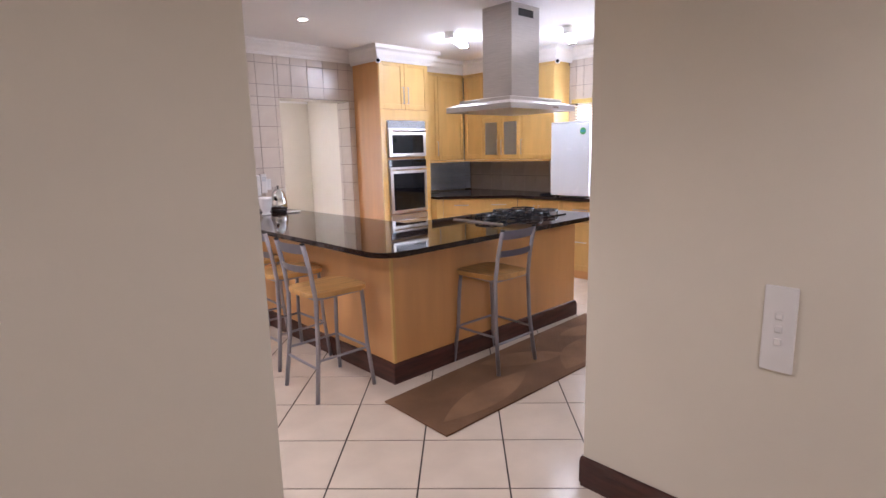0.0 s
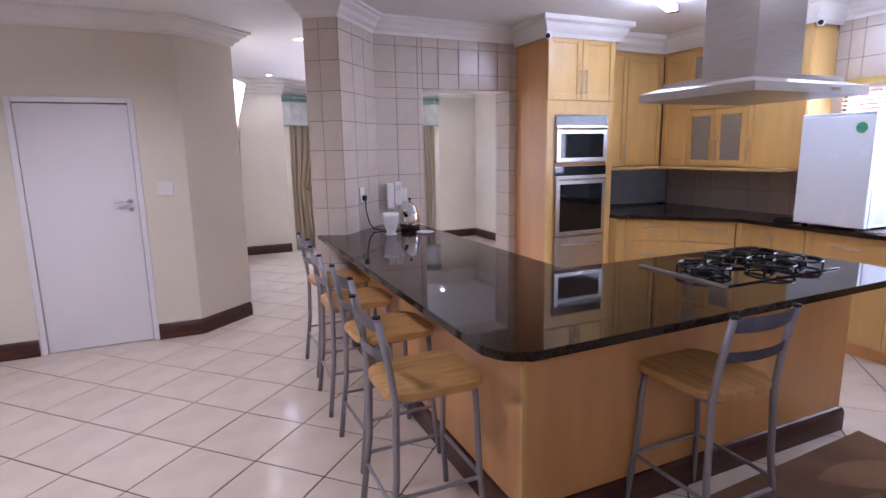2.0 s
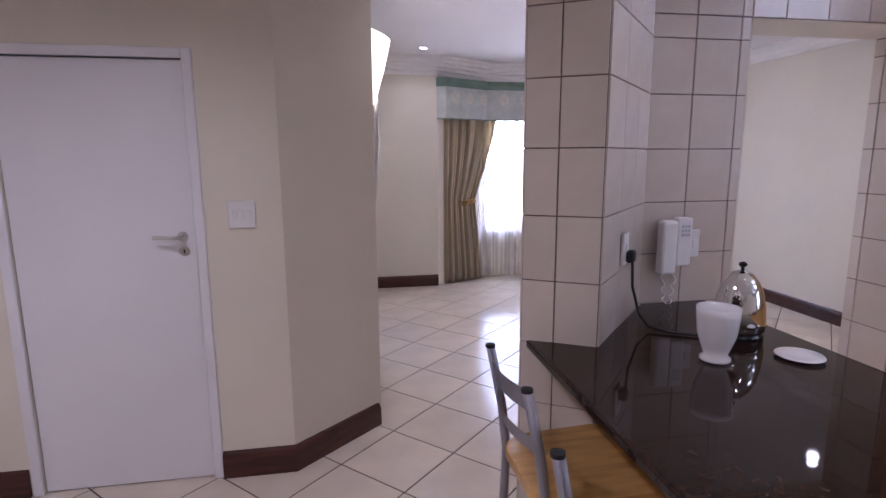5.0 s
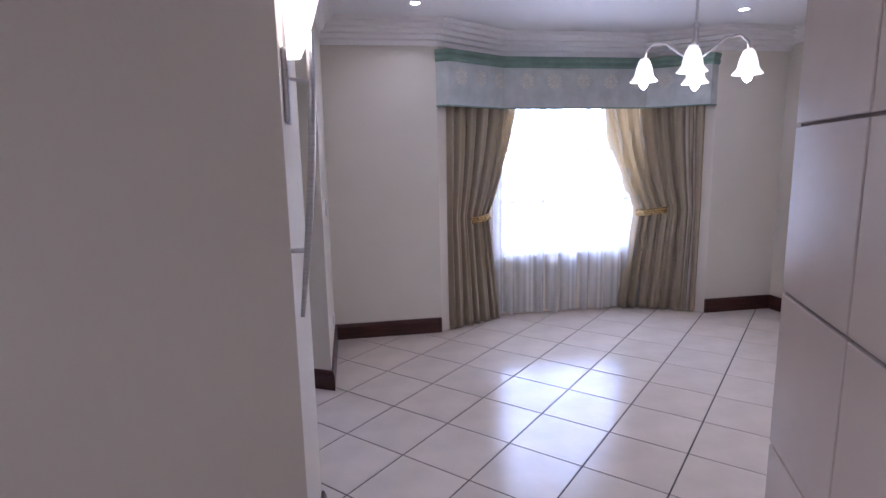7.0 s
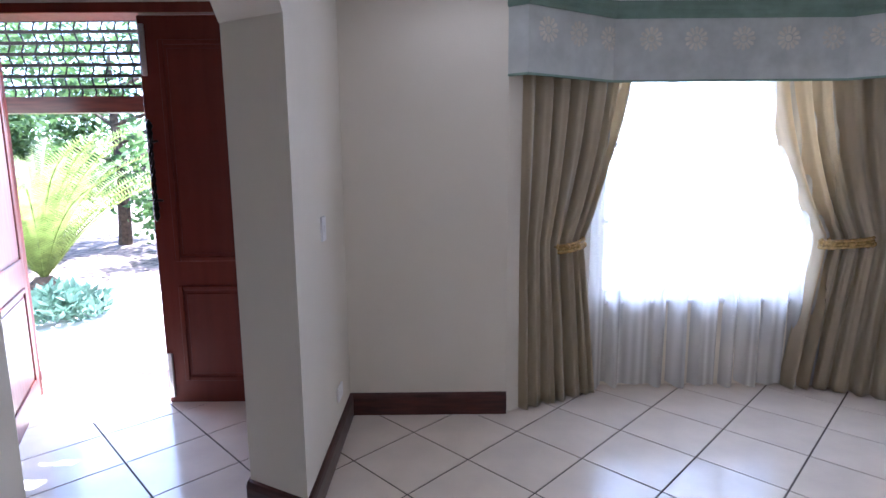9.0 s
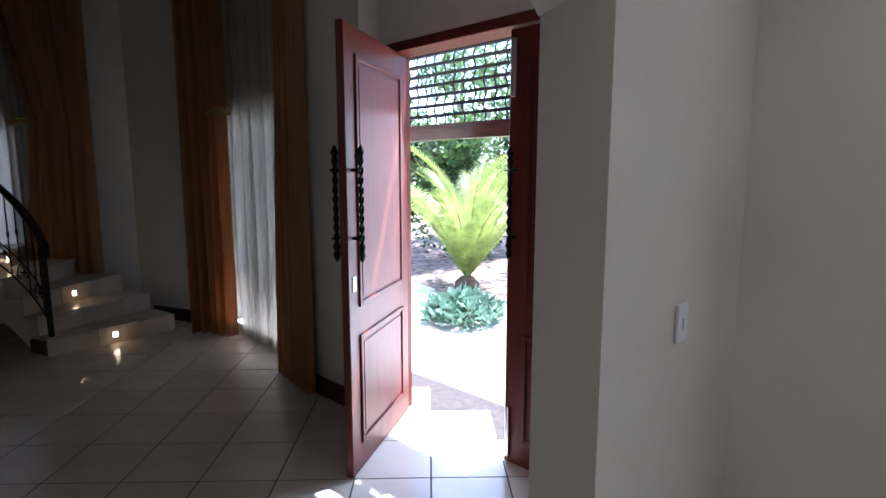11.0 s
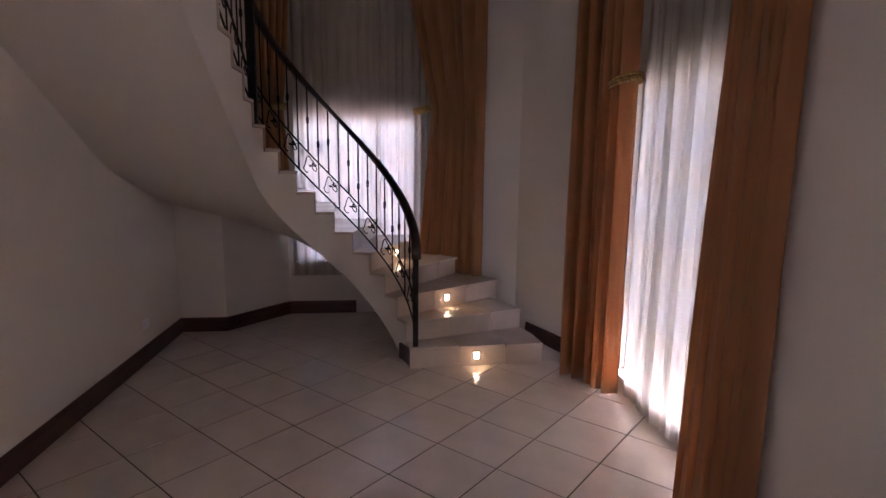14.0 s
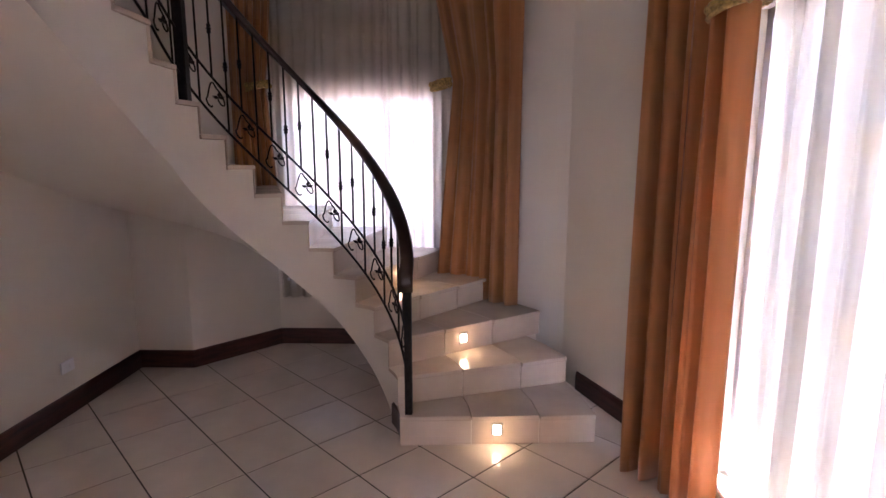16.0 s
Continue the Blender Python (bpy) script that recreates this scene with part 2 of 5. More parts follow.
M_STEEL = mat("brushed steel", (0.55, 0.53, 0.52), 0.3, 1.0, var=0.06, scale=6, stretch=(1, 1, 30))
M_CHROME = mat("polished chrome", (0.75, 0.74, 0.72), 0.08, 1.0, var=0.02)
M_BLACK = mat("black enamel", (0.012, 0.012, 0.013), 0.25, var=0.2, scale=8)
M_OVENGL = mat("black oven glass", (0.008, 0.008, 0.010), 0.05, var=0.1)
M_STOOL = mat("silver grey stool paint", (0.33, 0.32, 0.36), 0.38, 0.55, var=0.06, scale=8)
M_SEAT = mat("honey plywood seat", (0.58, 0.33, 0.11), 0.4, var=0.12, scale=5, stretch=(1, 7, 1), coat=0.1)
M_MAT = mat("brown coir mat", (0.20, 0.105, 0.052), 0.95, var=0.14, scale=3, bump=0.7, bscale=240)
M_MATR = mat("tan mat motif", (0.245, 0.135, 0.068), 0.95, var=0.12, scale=4, bump=0.7, bscale=240)
M_FRIDGE = mat("white enamel", (0.80, 0.84, 0.90), 0.25, var=0.015, scale=2)
M_CERAMIC = mat("white glazed ceramic", (0.82, 0.80, 0.80), 0.15, var=0.02)
M_PLASTIC = mat("white plastic", (0.78, 0.76, 0.75), 0.4, var=0.02)
M_RUBBER = mat("black rubber", (0.015, 0.015, 0.016), 0.6, var=0.1)
M_OLIVE = mat("olive satin curtain", (0.62, 0.515, 0.345), 0.55, var=0.04, scale=3, stretch=(6, 6, 0.4), bump=0.06, bscale=200, sheen=0.3)
M_RUST = mat("rust satin curtain", (0.52, 0.235, 0.085), 0.5, var=0.06, scale=3, stretch=(6, 6, 0.4), bump=0.06, bscale=200, sheen=0.3)
M_PELMET = mat("pale blue printed fabric", (0.49, 0.505, 0.485), 0.8, var=0.07, scale=9, bump=0.1, bscale=300)
M_PELGREEN = mat("green ribbed band", (0.19, 0.27, 0.215), 0.7, var=0.08, scale=9, bump=0.1, bscale=300)
M_FLOWER = mat("cream printed flower", (0.63, 0.59, 0.51), 0.8, var=0.08, scale=30)
M_GOLD = mat("gold rope", (0.50, 0.32, 0.10), 0.6, var=0.25, scale=60, bump=0.4, bscale=150)
M_IRON = mat("black wrought iron", (0.018, 0.015, 0.014), 0.45, 0.6, var=0.25, scale=30, bump=0.2, bscale=90)
M_MAHOG = mat("red mahogany", (0.12, 0.024, 0.014), 0.45, var=0.08, scale=3, stretch=(6, 6, 0.5), coat=0.06, spec=0.3)
M_FROST = mat("frosted glass", (0.75, 0.77, 0.78), 0.45, trans=0.85, var=0.02)
M_GLASS = mat("clear window glass", (0.95, 0.97, 0.97), 0.02, trans=1.0, var=0.0)
M_STEP = mat("beige stair tile", (0.60, 0.50, 0.40), 0.22, var=0.06, scale=4, bump=0.02, bscale=20)
M_BULB = glow("lit bulb", (1.0, 0.93, 0.82), 5)
M_DOWN = glow("lit downlight", (1.0, 0.93, 0.84), 6)
M_TUBE = glow("lit fluorescent tube", (0.93, 0.97, 1.0), 2.5)
M_SHADE = glow("lit opal shade", (1.0, 0.90, 0.72), 0.13)
M_STEPLAMP = glow("lit step lamp", (1.0, 0.74, 0.38), 2.0)
M_SHEER = fabric_sheer("white sheer voile", (0.86, 0.86, 0.86), 0.62)
M_SHEERW = fabric_sheer("ivory sheer voile", (0.52, 0.47, 0.39), 0.987, 0.008)
M_PAVE = mat("pale paving", (0.68, 0.64, 0.58), 0.85, var=0.1, scale=2, bump=0.2, bscale=40)
M_SOIL = mat("leaf litter soil", (0.30, 0.21, 0.17), 0.95, var=0.4, scale=9, bump=0.6, bscale=30)
M_LEAF = mat("yellow green frond", (0.33, 0.40, 0.10), 0.5, var=0.3, scale=6)
M_LEAF2 = mat("tree leaf", (0.12, 0.20, 0.06), 0.55, var=0.35, scale=2)
M_GREY = mat("blue green groundcover", (0.20, 0.32, 0.22), 0.6, var=0.3, scale=8)
M_BARK = mat("brown bark", (0.13, 0.085, 0.055), 0.9, var=0.3, scale=12, bump=0.6, bscale=30)
M_BRICK = mat("red face brick", (0.33, 0.12, 0.07), 0.85, var=0.25, scale=9, bump=0.3, bscale=30)
M_ROLLER = mat("grey aluminium shutter", (0.50, 0.53, 0.58), 0.5, 0.0, var=0.05)
M_TEAL = mat("teal paint", (0.05, 0.30, 0.36), 0.5, var=0.02)
M_BLIND = mat("cream timber slat", (0.74, 0.66, 0.52), 0.5, var=0.06, scale=4)


def leafy(m, k):
    """Lets light pass through thin leaves."""
    nt = m.node_tree
    b = nt.nodes["Principled BSDF"]
    tl = nt.nodes.new("ShaderNodeBsdfTranslucent")
    nt.links.new(b.inputs["Base Color"].links[0].from_socket, tl.inputs["Color"])
    mx = nt.nodes.new("ShaderNodeMixShader")
    mx.inputs[0].default_value = k
    nt.links.new(b.outputs[0], mx.inputs[1])
    nt.links.new(tl.outputs[0], mx.inputs[2])
    nt.links.new(mx.outputs[0], nt.nodes["Material Output"].inputs["Surface"])


for m_, k_ in ((M_LEAF, 0.5), (M_LEAF2, 0.5), (M_GREY, 0.35)):
    leafy(m_, k_)

# ---------- the setting ----------
H = 2.76          # ceiling of the ground-floor rooms
HF = 5.6          # ceiling of the stair hall


def structure(name, bm, m, label, category, smooth=False):
    return solid(name, bm, m, label, category, "structure", smooth=smooth)


# plan lines
BAY = [(3.04, 11.80), (2.50, 12.22), (0.98, 12.22), (0.32, 11.80)]
HALL = [(-0.96, 8.30), (-7.20, 8.30), (-7.20, 8.74), (-7.80, 9.26), (-7.80, 10.80), (-7.05, 11.66), (-6.25, 11.96), (-5.95, 12.16), (-3.62, 12.16), (-3.62, 11.80), (-2.96, 11.80)]

w = wall_bm((-4.6, 2.80), (-1.455, 2.80), 0.10, -0.05, H)
structure("wall_south_west", w, M_WALL, "cream painted wall beside the kitchen opening", "wall")
w = wall_bm((-1.455, 2.80), (0.14, 2.80), 0.10, 2.55, H)
structure("wall_opening_head", w, M_WALL, "cream painted head over the kitchen opening", "wall")
w = wall_bm((0.14, 2.705), (4.0, 2.705), 0.12, -0.05, H)
structure("wall_south_east", w, M_WALL, "cream painted kitchen wall", "wall")
w = wall_bm((0.02, -0.3), (0.02, 2.825), -0.12, -0.05, H)
structure("wall_passage_east", w, M_WALL, "cream painted passage wall with a light switch", "wall")
w = wall_bm((-3.4, -0.3), (0.14, -0.3), -0.12, -0.05, H)
wall_bm((-3.4, -0.3), (-3.4, 2.80), 0.12, -0.05, H, bm=w)
structure("wall_passage_back", w, M_WALL, "cream painted walls closing the passage", "wall")
w = wall_bm((-4.6, 2.80), (-4.6, 7.9), 0.12, -0.05, H)
structure("wall_kitchen_west", w, M_WALL, "cream painted kitchen wall", "wall")
w = wall_bm((-4.6, 7.90), (-1.09, 7.90), 0.15, -0.05, H, [(4.6 - 2.275, 4.6 - 1.49, -0.05, 2.05)])
structure("wall_white_door", w, M_WALL, "cream painted wall around the white door", "wall")
w = prism([(-1.09, 7.90), (-0.62, 8.33), (-0.66, 8.40), (-0.66, 9.27), (-0.96, 9.07), (-0.96, 8.30), (-1.09, 8.05)], -0.05, H)
structure("wall_corner", w, M_WALL, "cream painted chamfered wall corner with a wall lamp", "wall")
w = wall_bm((-0.96, 8.15), (-7.45, 8.15), -0.15, -0.05, HF)
structure("wall_hall_south", w, M_WALL, "cream painted stair hall wall", "wall")
structure("wall_hall_stub", box(-2.62, -2.32, 8.30, 9.42, -0.05, HF), M_WALL, "cream painted wall end in the hall", "wall")

# head over the opening between dining room and hall, with splayed corners
w = bmesh.new()
pts = [(9.07, H), (9.07, 2.12), (9.29, 2.34), (10.60, 2.34), (10.85, 2.12), (10.85, H)]
va = [w.verts.new((-0.96, y, z)) for y, z in pts]
vb = [w.verts.new((-0.66, y - (0.15 if y > 10 else -0.20), z)) for y, z in pts]
w.faces.new(va)
w.faces.new(vb[::-1])
for i in range(6):
    w.faces.new((va[i], va[(i + 1) % 6], vb[(i + 1) % 6], vb[i]))
structure("wall_hall_head", w, M_WALL, "cream painted head with splayed corners over the opening", "wall")
w = prism([(-0.96, 10.86), (-0.66, 10.70), (-0.66, 12.05), (-0.96, 12.05)], -0.05, H)
structure("wall_pier", w, M_WALL, "cream painted pier between dining room and hall", "wall")
w = box(-0.96, -0.66, 8.15, 12.3, H, HF)
structure("wall_hall_upper", w, M_WALL, "cream painted upper hall wall", "wall")

w = wall_bm((-0.66, 11.80), (0.32, 11.80), 0.2, -0.05, H)
wall_bm((0.32, 11.80), (0.98, 12.22), 0.2, -0.05, H, bm=w)
wall_bm((0.98, 12.22), (2.50, 12.22), 0.2, -0.05, H, [(0.03, 1.49, 0.62, 2.2)], bm=w)
wall_bm((2.50, 12.22), (3.04, 11.80), 0.2, -0.05, H, bm=w)
wall_bm((3.04, 11.80), (3.93, 11.80), 0.2, -0.05, H, bm=w)
structure("wall_bay", w, M_WALL, "cream painted dining room wall with a splayed window bay", "wall")
w = wall_bm((3.79, 7.5), (3.79, 11.80), -0.15, -0.05, H)
structure("wall_dining_east", w, M_WALL, "cream painted dining room wall", "wall")

# tiled kitchen wall with the doorway to the dining room
column = prism([(-0.185, 6.985), (0.04, 6.85), (0.46, 7.33), (0.46, 7.62), (0.12, 7.62)], -0.05, H)
wall_bm((0.46, 7.35), (1.92, 7.35), 0.27, -0.05, H, [(0.46, 1.385, -0.05, 2.18)], bm=column)
tiled = structure("wall_tiled", column, M_WGROUT, "cream tiled kitchen pillar and wall with grey joints", "wall")
reveal = merge(box(0.921, 0.925, 7.345, 7.625, 0, 2.18), box(0.925, 1.844, 7.345, 7.625, 2.174, 2.178))
structure("trim", reveal, M_WALL, "cream painted reveal of the doorway", "trim")
w = wall_bm((1.92, 7.50), (4.15, 7.50), 0.12, -0.05, H)
structure("wall_kitchen_north", w, M_WALL, "cream painted kitchen wall behind the cabinets", "wall")
w = wall_bm((4.0, 2.705), (4.0, 7.50), -0.15, -0.05, H, [(1.175, 2.815, 1.22, 2.12)])
wall_e = structure("wall_kitchen_east", w, M_WGROUT, "cream tiled kitchen wall around the window", "wall")

# the hall
w = bmesh.new()
wall_bm(HALL[1], HALL[2], 0.15, -0.05, HF, bm=w)
wall_bm(HALL[3], HALL[2], -0.15, -0.05, HF, bm=w)
wall_bm(HALL[4], HALL[3], -0.15, -0.05, HF, [(0.12, 1.42, 0.62, 2.22)], bm=w)
wall_bm(HALL[5], HALL[4], -0.15, -0.05, HF, bm=w)
wall_bm(HALL[6], HALL[5], -0.15, -0.05, HF, bm=w)
wall_bm(HALL[7], HALL[6], -0.15, -0.05, HF, bm=w)
wall_bm(HALL[8], HALL[7], -0.15, -0.05, HF, [(0.3, 2.0, 0.12, 2.30)], bm=w)
wall_bm((-2.96, 11.80), (-3.74, 11.80), -0.36, -0.05, HF, bm=w)
structure("wall_hall_bay", w, M_WALL, "cream painted many-sided stair hall wall with tall windows", "wall")
w = wall_bm((-2.95, 11.96), (-0.96, 11.96), 0.2, -0.05, HF, [(0.06, 1.95, -0.05, 2.52)])
structure("wall_front_door", w, M_WALL, "cream painted wall around the front door", "wall")

# ceilings
structure("ceiling", prism([(-4.75, -0.45), (4.15, -0.45), (4.15, 11.0), (3.94, 11.0), (3.94, 12.6), (-0.80, 12.6), (-0.80, 8.10), (-4.75, 8.10)], H, H + 0.1), M_CEIL, "white painted flat ceiling", "ceiling")
structure("ceiling_hall", prism([(-8.1, 8.0), (-0.6, 8.0), (-0.6, 12.5), (-8.1, 12.5)], HF, HF + 0.1), M_CEIL, "white painted hall ceiling", "ceiling")

# skirtings
SK = [(0, 0), (0.022, 0), (0.022, 0.105), (0.017, 0.125), (0.012, 0.135), (0, 0.14)]


def skirting(path):
    structure("baseboard", moulding(path, SK), M_SKIRT, "dark mahogany skirting board", "baseboard")


skirting([(-2.33, 7.90), (-4.6, 7.90), (-4.6, 2.90), (-1.455, 2.90)])
skirting([(-0.66, 9.27), (-0.66, 8.36), (-0.645, 8.31), (-1.09, 7.90), (-1.445, 7.90)][::1])
skirting([(-0.96, 10.86), (-0.66, 10.70), (-0.66, 11.80), (0.32, 11.80)][::-1])
skirting([(3.04, 11.80), (3.79, 11.80), (3.79, 7.62), (1.8, 7.62)][::-1])
skirting([(0.02, 2.825), (0.02, -0.3), (-3.4, -0.3), (-3.4, 2.80), (-1.455, 2.80)][::-1])
skirting([(0.02, 2.825), (3.2, 2.825)])
skirting([(-0.96, 8.30), (-7.20, 8.30), (-7.20, 8.74), (-7.80, 9.26), (-7.80, 10.0)][::-1])
skirting([(-6.86, 11.74), (-6.25, 11.96), (-5.95, 12.16)][::-1])
skirting([(-3.62, 12.16), (-3.62, 11.80), (-2.96, 11.80)][::-1])
skirting([(-2.32, 8.30), (-2.32, 9.42), (-2.62, 9.42), (-2.62, 8.30)])
skirting([(-1.0, 11.96), (-0.96, 11.96), (-0.96, 10.86)][::-1])

# cornices
CO = [(0, 2.62), (0.012, 2.62), (0.018, 2.645), (0.045, 2.665), (0.06, 2.69), (0.095, 2.715), (0.105, 2.735), (0.125, 2.74), (0.125, 2.762), (0, 2.762)]


def cornice(path, prof=CO):
    structure("cornice", moulding(path, prof), M_PLASTER, "white moulded plaster cornice", "cornice")


cornice([(-0.66, 11.80), (-0.66, 8.36), (-0.62, 8.33), (-1.09, 7.90), (-4.6, 7.90), (-4.6, 2.90), (0.14, 2.90), (0.14, 2.825), (4.0, 2.825), (4.0, 5.62)])
cornice([(1.9, 7.35), (0.46, 7.33), (0.04, 6.85), (-0.185, 6.985), (0.12, 7.62), (3.79, 7.62), (3.79, 11.80)] )
STEPPED = [(0, 2.56), (0.02, 2.56), (0.02, 2.60), (0.06, 2.605), (0.06, 2.64), (0.10, 2.645), (0.10, 2.68), (0.14, 2.685), (0.14, 2.72), (0.18, 2.725), (0.18, 2.762), (0, 2.762)]
cornice([(3.79, 11.80), (3.04, 11.80), (2.50, 12.22), (0.98, 12.22), (0.32, 11.80), (-0.66, 11.80)], STEPPED)

# ---------- windows ----------


def window(name, m, w, h, nx, ny, label, bars=False):
    t = thing(name, m, label, "window", kind="structure")
    f = bmesh.new()
    for a in (box(0, w, -0.04, 0.04, 0, 0.05), box(0, w, -0.04, 0.04, h - 0.05, h), box(0, 0.05, -0.04, 0.04, 0.05, h - 0.05), box(w - 0.05, w, -0.04, 0.04, 0.05, h - 0.05)):
        merge(f, a)
    for i in range(1, nx):
        merge(f, box(w * i / nx - 0.02, w * i / nx + 0.02, -0.03, 0.03, 0.05, h - 0.05))
    for i in range(1, ny):
        merge(f, box(0.05, w - 0.05, -0.028, 0.028, h * i / ny - 0.018, h * i / ny + 0.018))
    part("window_frame", f, M_WHITE, t)
    g = part("pane", box(0.05, w - 0.05, -0.003, 0.003, 0.05, h - 0.05), M_GLASS, t)
    g.visible_shadow = False
    part("window_sill", box(-0.03, w + 0.03, -0.14, -0.045, -0.03, -0.002, 0.006), M_WHITE, t)
    return t


window("window_1", T(1.01, 12.35, 0.62), 1.46, 1.58, 3, 3, "white framed bay window behind sheer curtains")
window("window_2", T(4.08, 3.88, 1.22, 90), 1.64, 0.90, 3, 2, "white framed kitchen window over the sink")
window("window_3", T(-5.62, 12.24, 0.12), 1.70, 2.18, 3, 4, "white framed tall hall window behind sheer curtains")
window("window_4", T(-7.88, 9.38, 0.62, 90), 1.30, 1.60, 3, 4, "white framed stair window behind sheer curtains")

# ---------- kitchen ----------
# island
base = thing("kitchen_island", T(0, 0), "maple veneered island base with a dark skirting", "kitchen island")
IS = [(0.10, 4.346), (2.236, 4.346), (2.236, 4.95), (0.72, 4.95), (0.72, 7.30), (0.42, 7.26), (0.10, 6.94)]
part("body", prism(IS, 0.0, 0.935), M_MAPLE2, base)
part("plinth", moulding([(0.10, 6.92), (0.10, 4.346), (2.236, 4.346), (2.236, 4.95)][::-1], SK), M_SKIRT, base, "dark mahogany plinth")
part("corner_trim", box(0.098, 0.118, 4.344, 4.364, 0.14, 0.93), M_MAPLE, base)


def rounded(poly, rad):
    out = []
    n = len(poly)
    for i in range(n):
        p, r = Vector(poly[i]), rad.get(i, 0)
        a, b = (Vector(poly[i - 1]) - p).normalized(), (Vector(poly[(i + 1) % n]) - p).normalized()
        if not r:
            out.append(tuple(p))
            continue
        p0, p1 = p + a * r, p + b * r
        for k in range(9):
            s = k / 8
            out.append(tuple((1 - s) ** 2 * p0 + 2 * s * (1 - s) * p + s * s * p1))
    return out


TOP = rounded([(-0.18, 4.045), (2.20, 4.075), (2.30, 4.24), (2.30, 5.02), (0.79, 5.02), (0.79, 7.34), (0.47, 7.325), (0.045, 6.84), (-0.17, 6.975)], {0: 0.16, 1: 0.06, 2: 0.08})
solid("worktop", prism(TOP, 0.935, 0.97, bev=0.011), M_GRANITE, "polished dark brown granite island worktop with rounded corners", "worktop")

# hob
hob = thing("gas_hob", T(1.21, 4.33, 0.9705), "black gas hob with steel edge set in the worktop", "hob")
part("plate", box(0, 0.86, 0, 0.54, 0, 0.008, 0.003), M_OVENGL, hob)
part("trim", box(-0.02, 0.0, -0.004, 0.544, 0, 0.010), M_STEEL, hob, "steel edge strip")
for bx, by, r in ((0.16, 0.27, 0.07), (0.50, 0.14, 0.045), (0.50, 0.40, 0.05), (0.74, 0.14, 0.04), (0.74, 0.40, 0.05)):
    part("burner", lathe([(r, 0.008), (r, 0.018), (r * 0.8, 0.024), (r * 0.75, 0.03), (0.01, 0.032)], 20, at=(bx, by, 0)), M_BLACK, hob)
for gx, gw, cy, arms in ((0.16, 0.13, 0.27, 6), (0.50, 0.115, 0.14, 4), (0.50, 0.115, 0.40, 4), (0.74, 0.105, 0.14, 4), (0.74, 0.105, 0.40, 4)):
    g = bmesh.new()
    for k in range(arms):
        a = 2 * math.pi * k / arms + 0.4
        tube([(gx + gw * math.cos(a), cy + gw * math.sin(a), 0.010), (gx + gw * math.cos(a), cy + gw * math.sin(a), 0.042), (gx + 0.03 * math.cos(a), cy + 0.03 * math.sin(a), 0.048)], 0.007, 6, g)
    tube([(gx + gw * math.cos(a), cy + gw * math.sin(a), 0.04) for a in [2 * math.pi * j / 16 for j in range(17)]], 0.006, 6, g)
    part("pan_support", g, M_BLACK, hob, "cast iron pan support")

# extractor hood
hood = thing("extractor_hood", T(1.87, 4.80, 1.88), "brushed steel island extractor hood with square chimney", "extractor hood")
c = bmesh.new()
rings = []
for x, y, z in ((0.45, 0.37, 0), (0.45, 0.37, 0.045), (0.36, 0.29, 0.075), (0.36, 0.29, 0.10), (0.19, 0.165, 0.125)):
    rings.append([c.verts.new((sx * x, sy * y, z)) for sx, sy in ((-1, -1), (1, -1), (1, 1), (-1, 1))])
for a, b in zip(rings, rings[1:]):
    for j in range(4):
        c.faces.new((a[j], a[(j + 1) % 4], b[(j + 1) % 4], b[j]))
c.faces.new(rings[0][::-1])
c.faces.new(rings[-1])
part("canopy", c, M_STEEL, hood)
part("chimney", box(-0.19, 0.19, -0.165, 0.165, 0.12, H - 1.88, 0.003), M_STEEL, hood)
part("grille", box(-0.10, 0.10, -0.168, -0.1655, 0.78, 0.84), M_BLACK, hood, "dark vent slot")
part("control_strip", box(0.12, 0.20, -0.3715, -0.3705, 0.015, 0.03), M_CHROME, hood)

# cabinets


def cab_door(t, w, h, m, mat_=M_MAPLE, glass=False, handle="v", hx=None, shelf=None):
    """A framed door of w by h, its front at y = 0, the handle proud of it."""
    d = part("door", door_frame_bm(w, h), mat_, t)
    d.matrix_local = m
    pn = part("glass_pane" if glass else "panel", box(0.06, w - 0.06, 0.008, 0.013, 0.06, h - 0.06), M_FROST if glass else mat_, d)
    if handle:
        hb = bmesh.new()
        if handle == "v":
            x = hx if hx is not None else w - 0.035
            z0 = 0.06 if shelf is None else shelf
            tube([(x, 0, z0), (x, -0.028, z0), (x, -0.028, z0 + 0.19), (x, 0, z0 + 0.19)], 0.006, 8, hb)
        else:
            tube([(w / 2 - 0.09, 0, h * 0.6), (w / 2 - 0.09, -0.028, h * 0.6), (w / 2 + 0.09, -0.028, h * 0.6), (w / 2 + 0.09, 0, h * 0.6)], 0.006, 8, hb)
        part("handle", hb, M_STEEL, d, "brushed steel bar handle")
    return d


def door_frame_bm(w, h):
    f = bmesh.new()
    for a in ((0.002, 0.06, 0.002, h - 0.002), (w - 0.06, w - 0.002, 0.002, h - 0.002)):
        merge(f, box(a[0], a[1], 0, 0.02, a[2], a[3], 0.0025))
    for a in ((0.002, 0.06), (h - 0.06, h - 0.002)):
        merge(f, box(0.06, w - 0.06, 0.0005, 0.0195, a[0], a[1], 0.002))
    return f


def carcass(t, w, d, z0, z1, m_=M_MAPLE):
    return part("body", box(0, w, 0.021, d, z0, z1), m_, t)


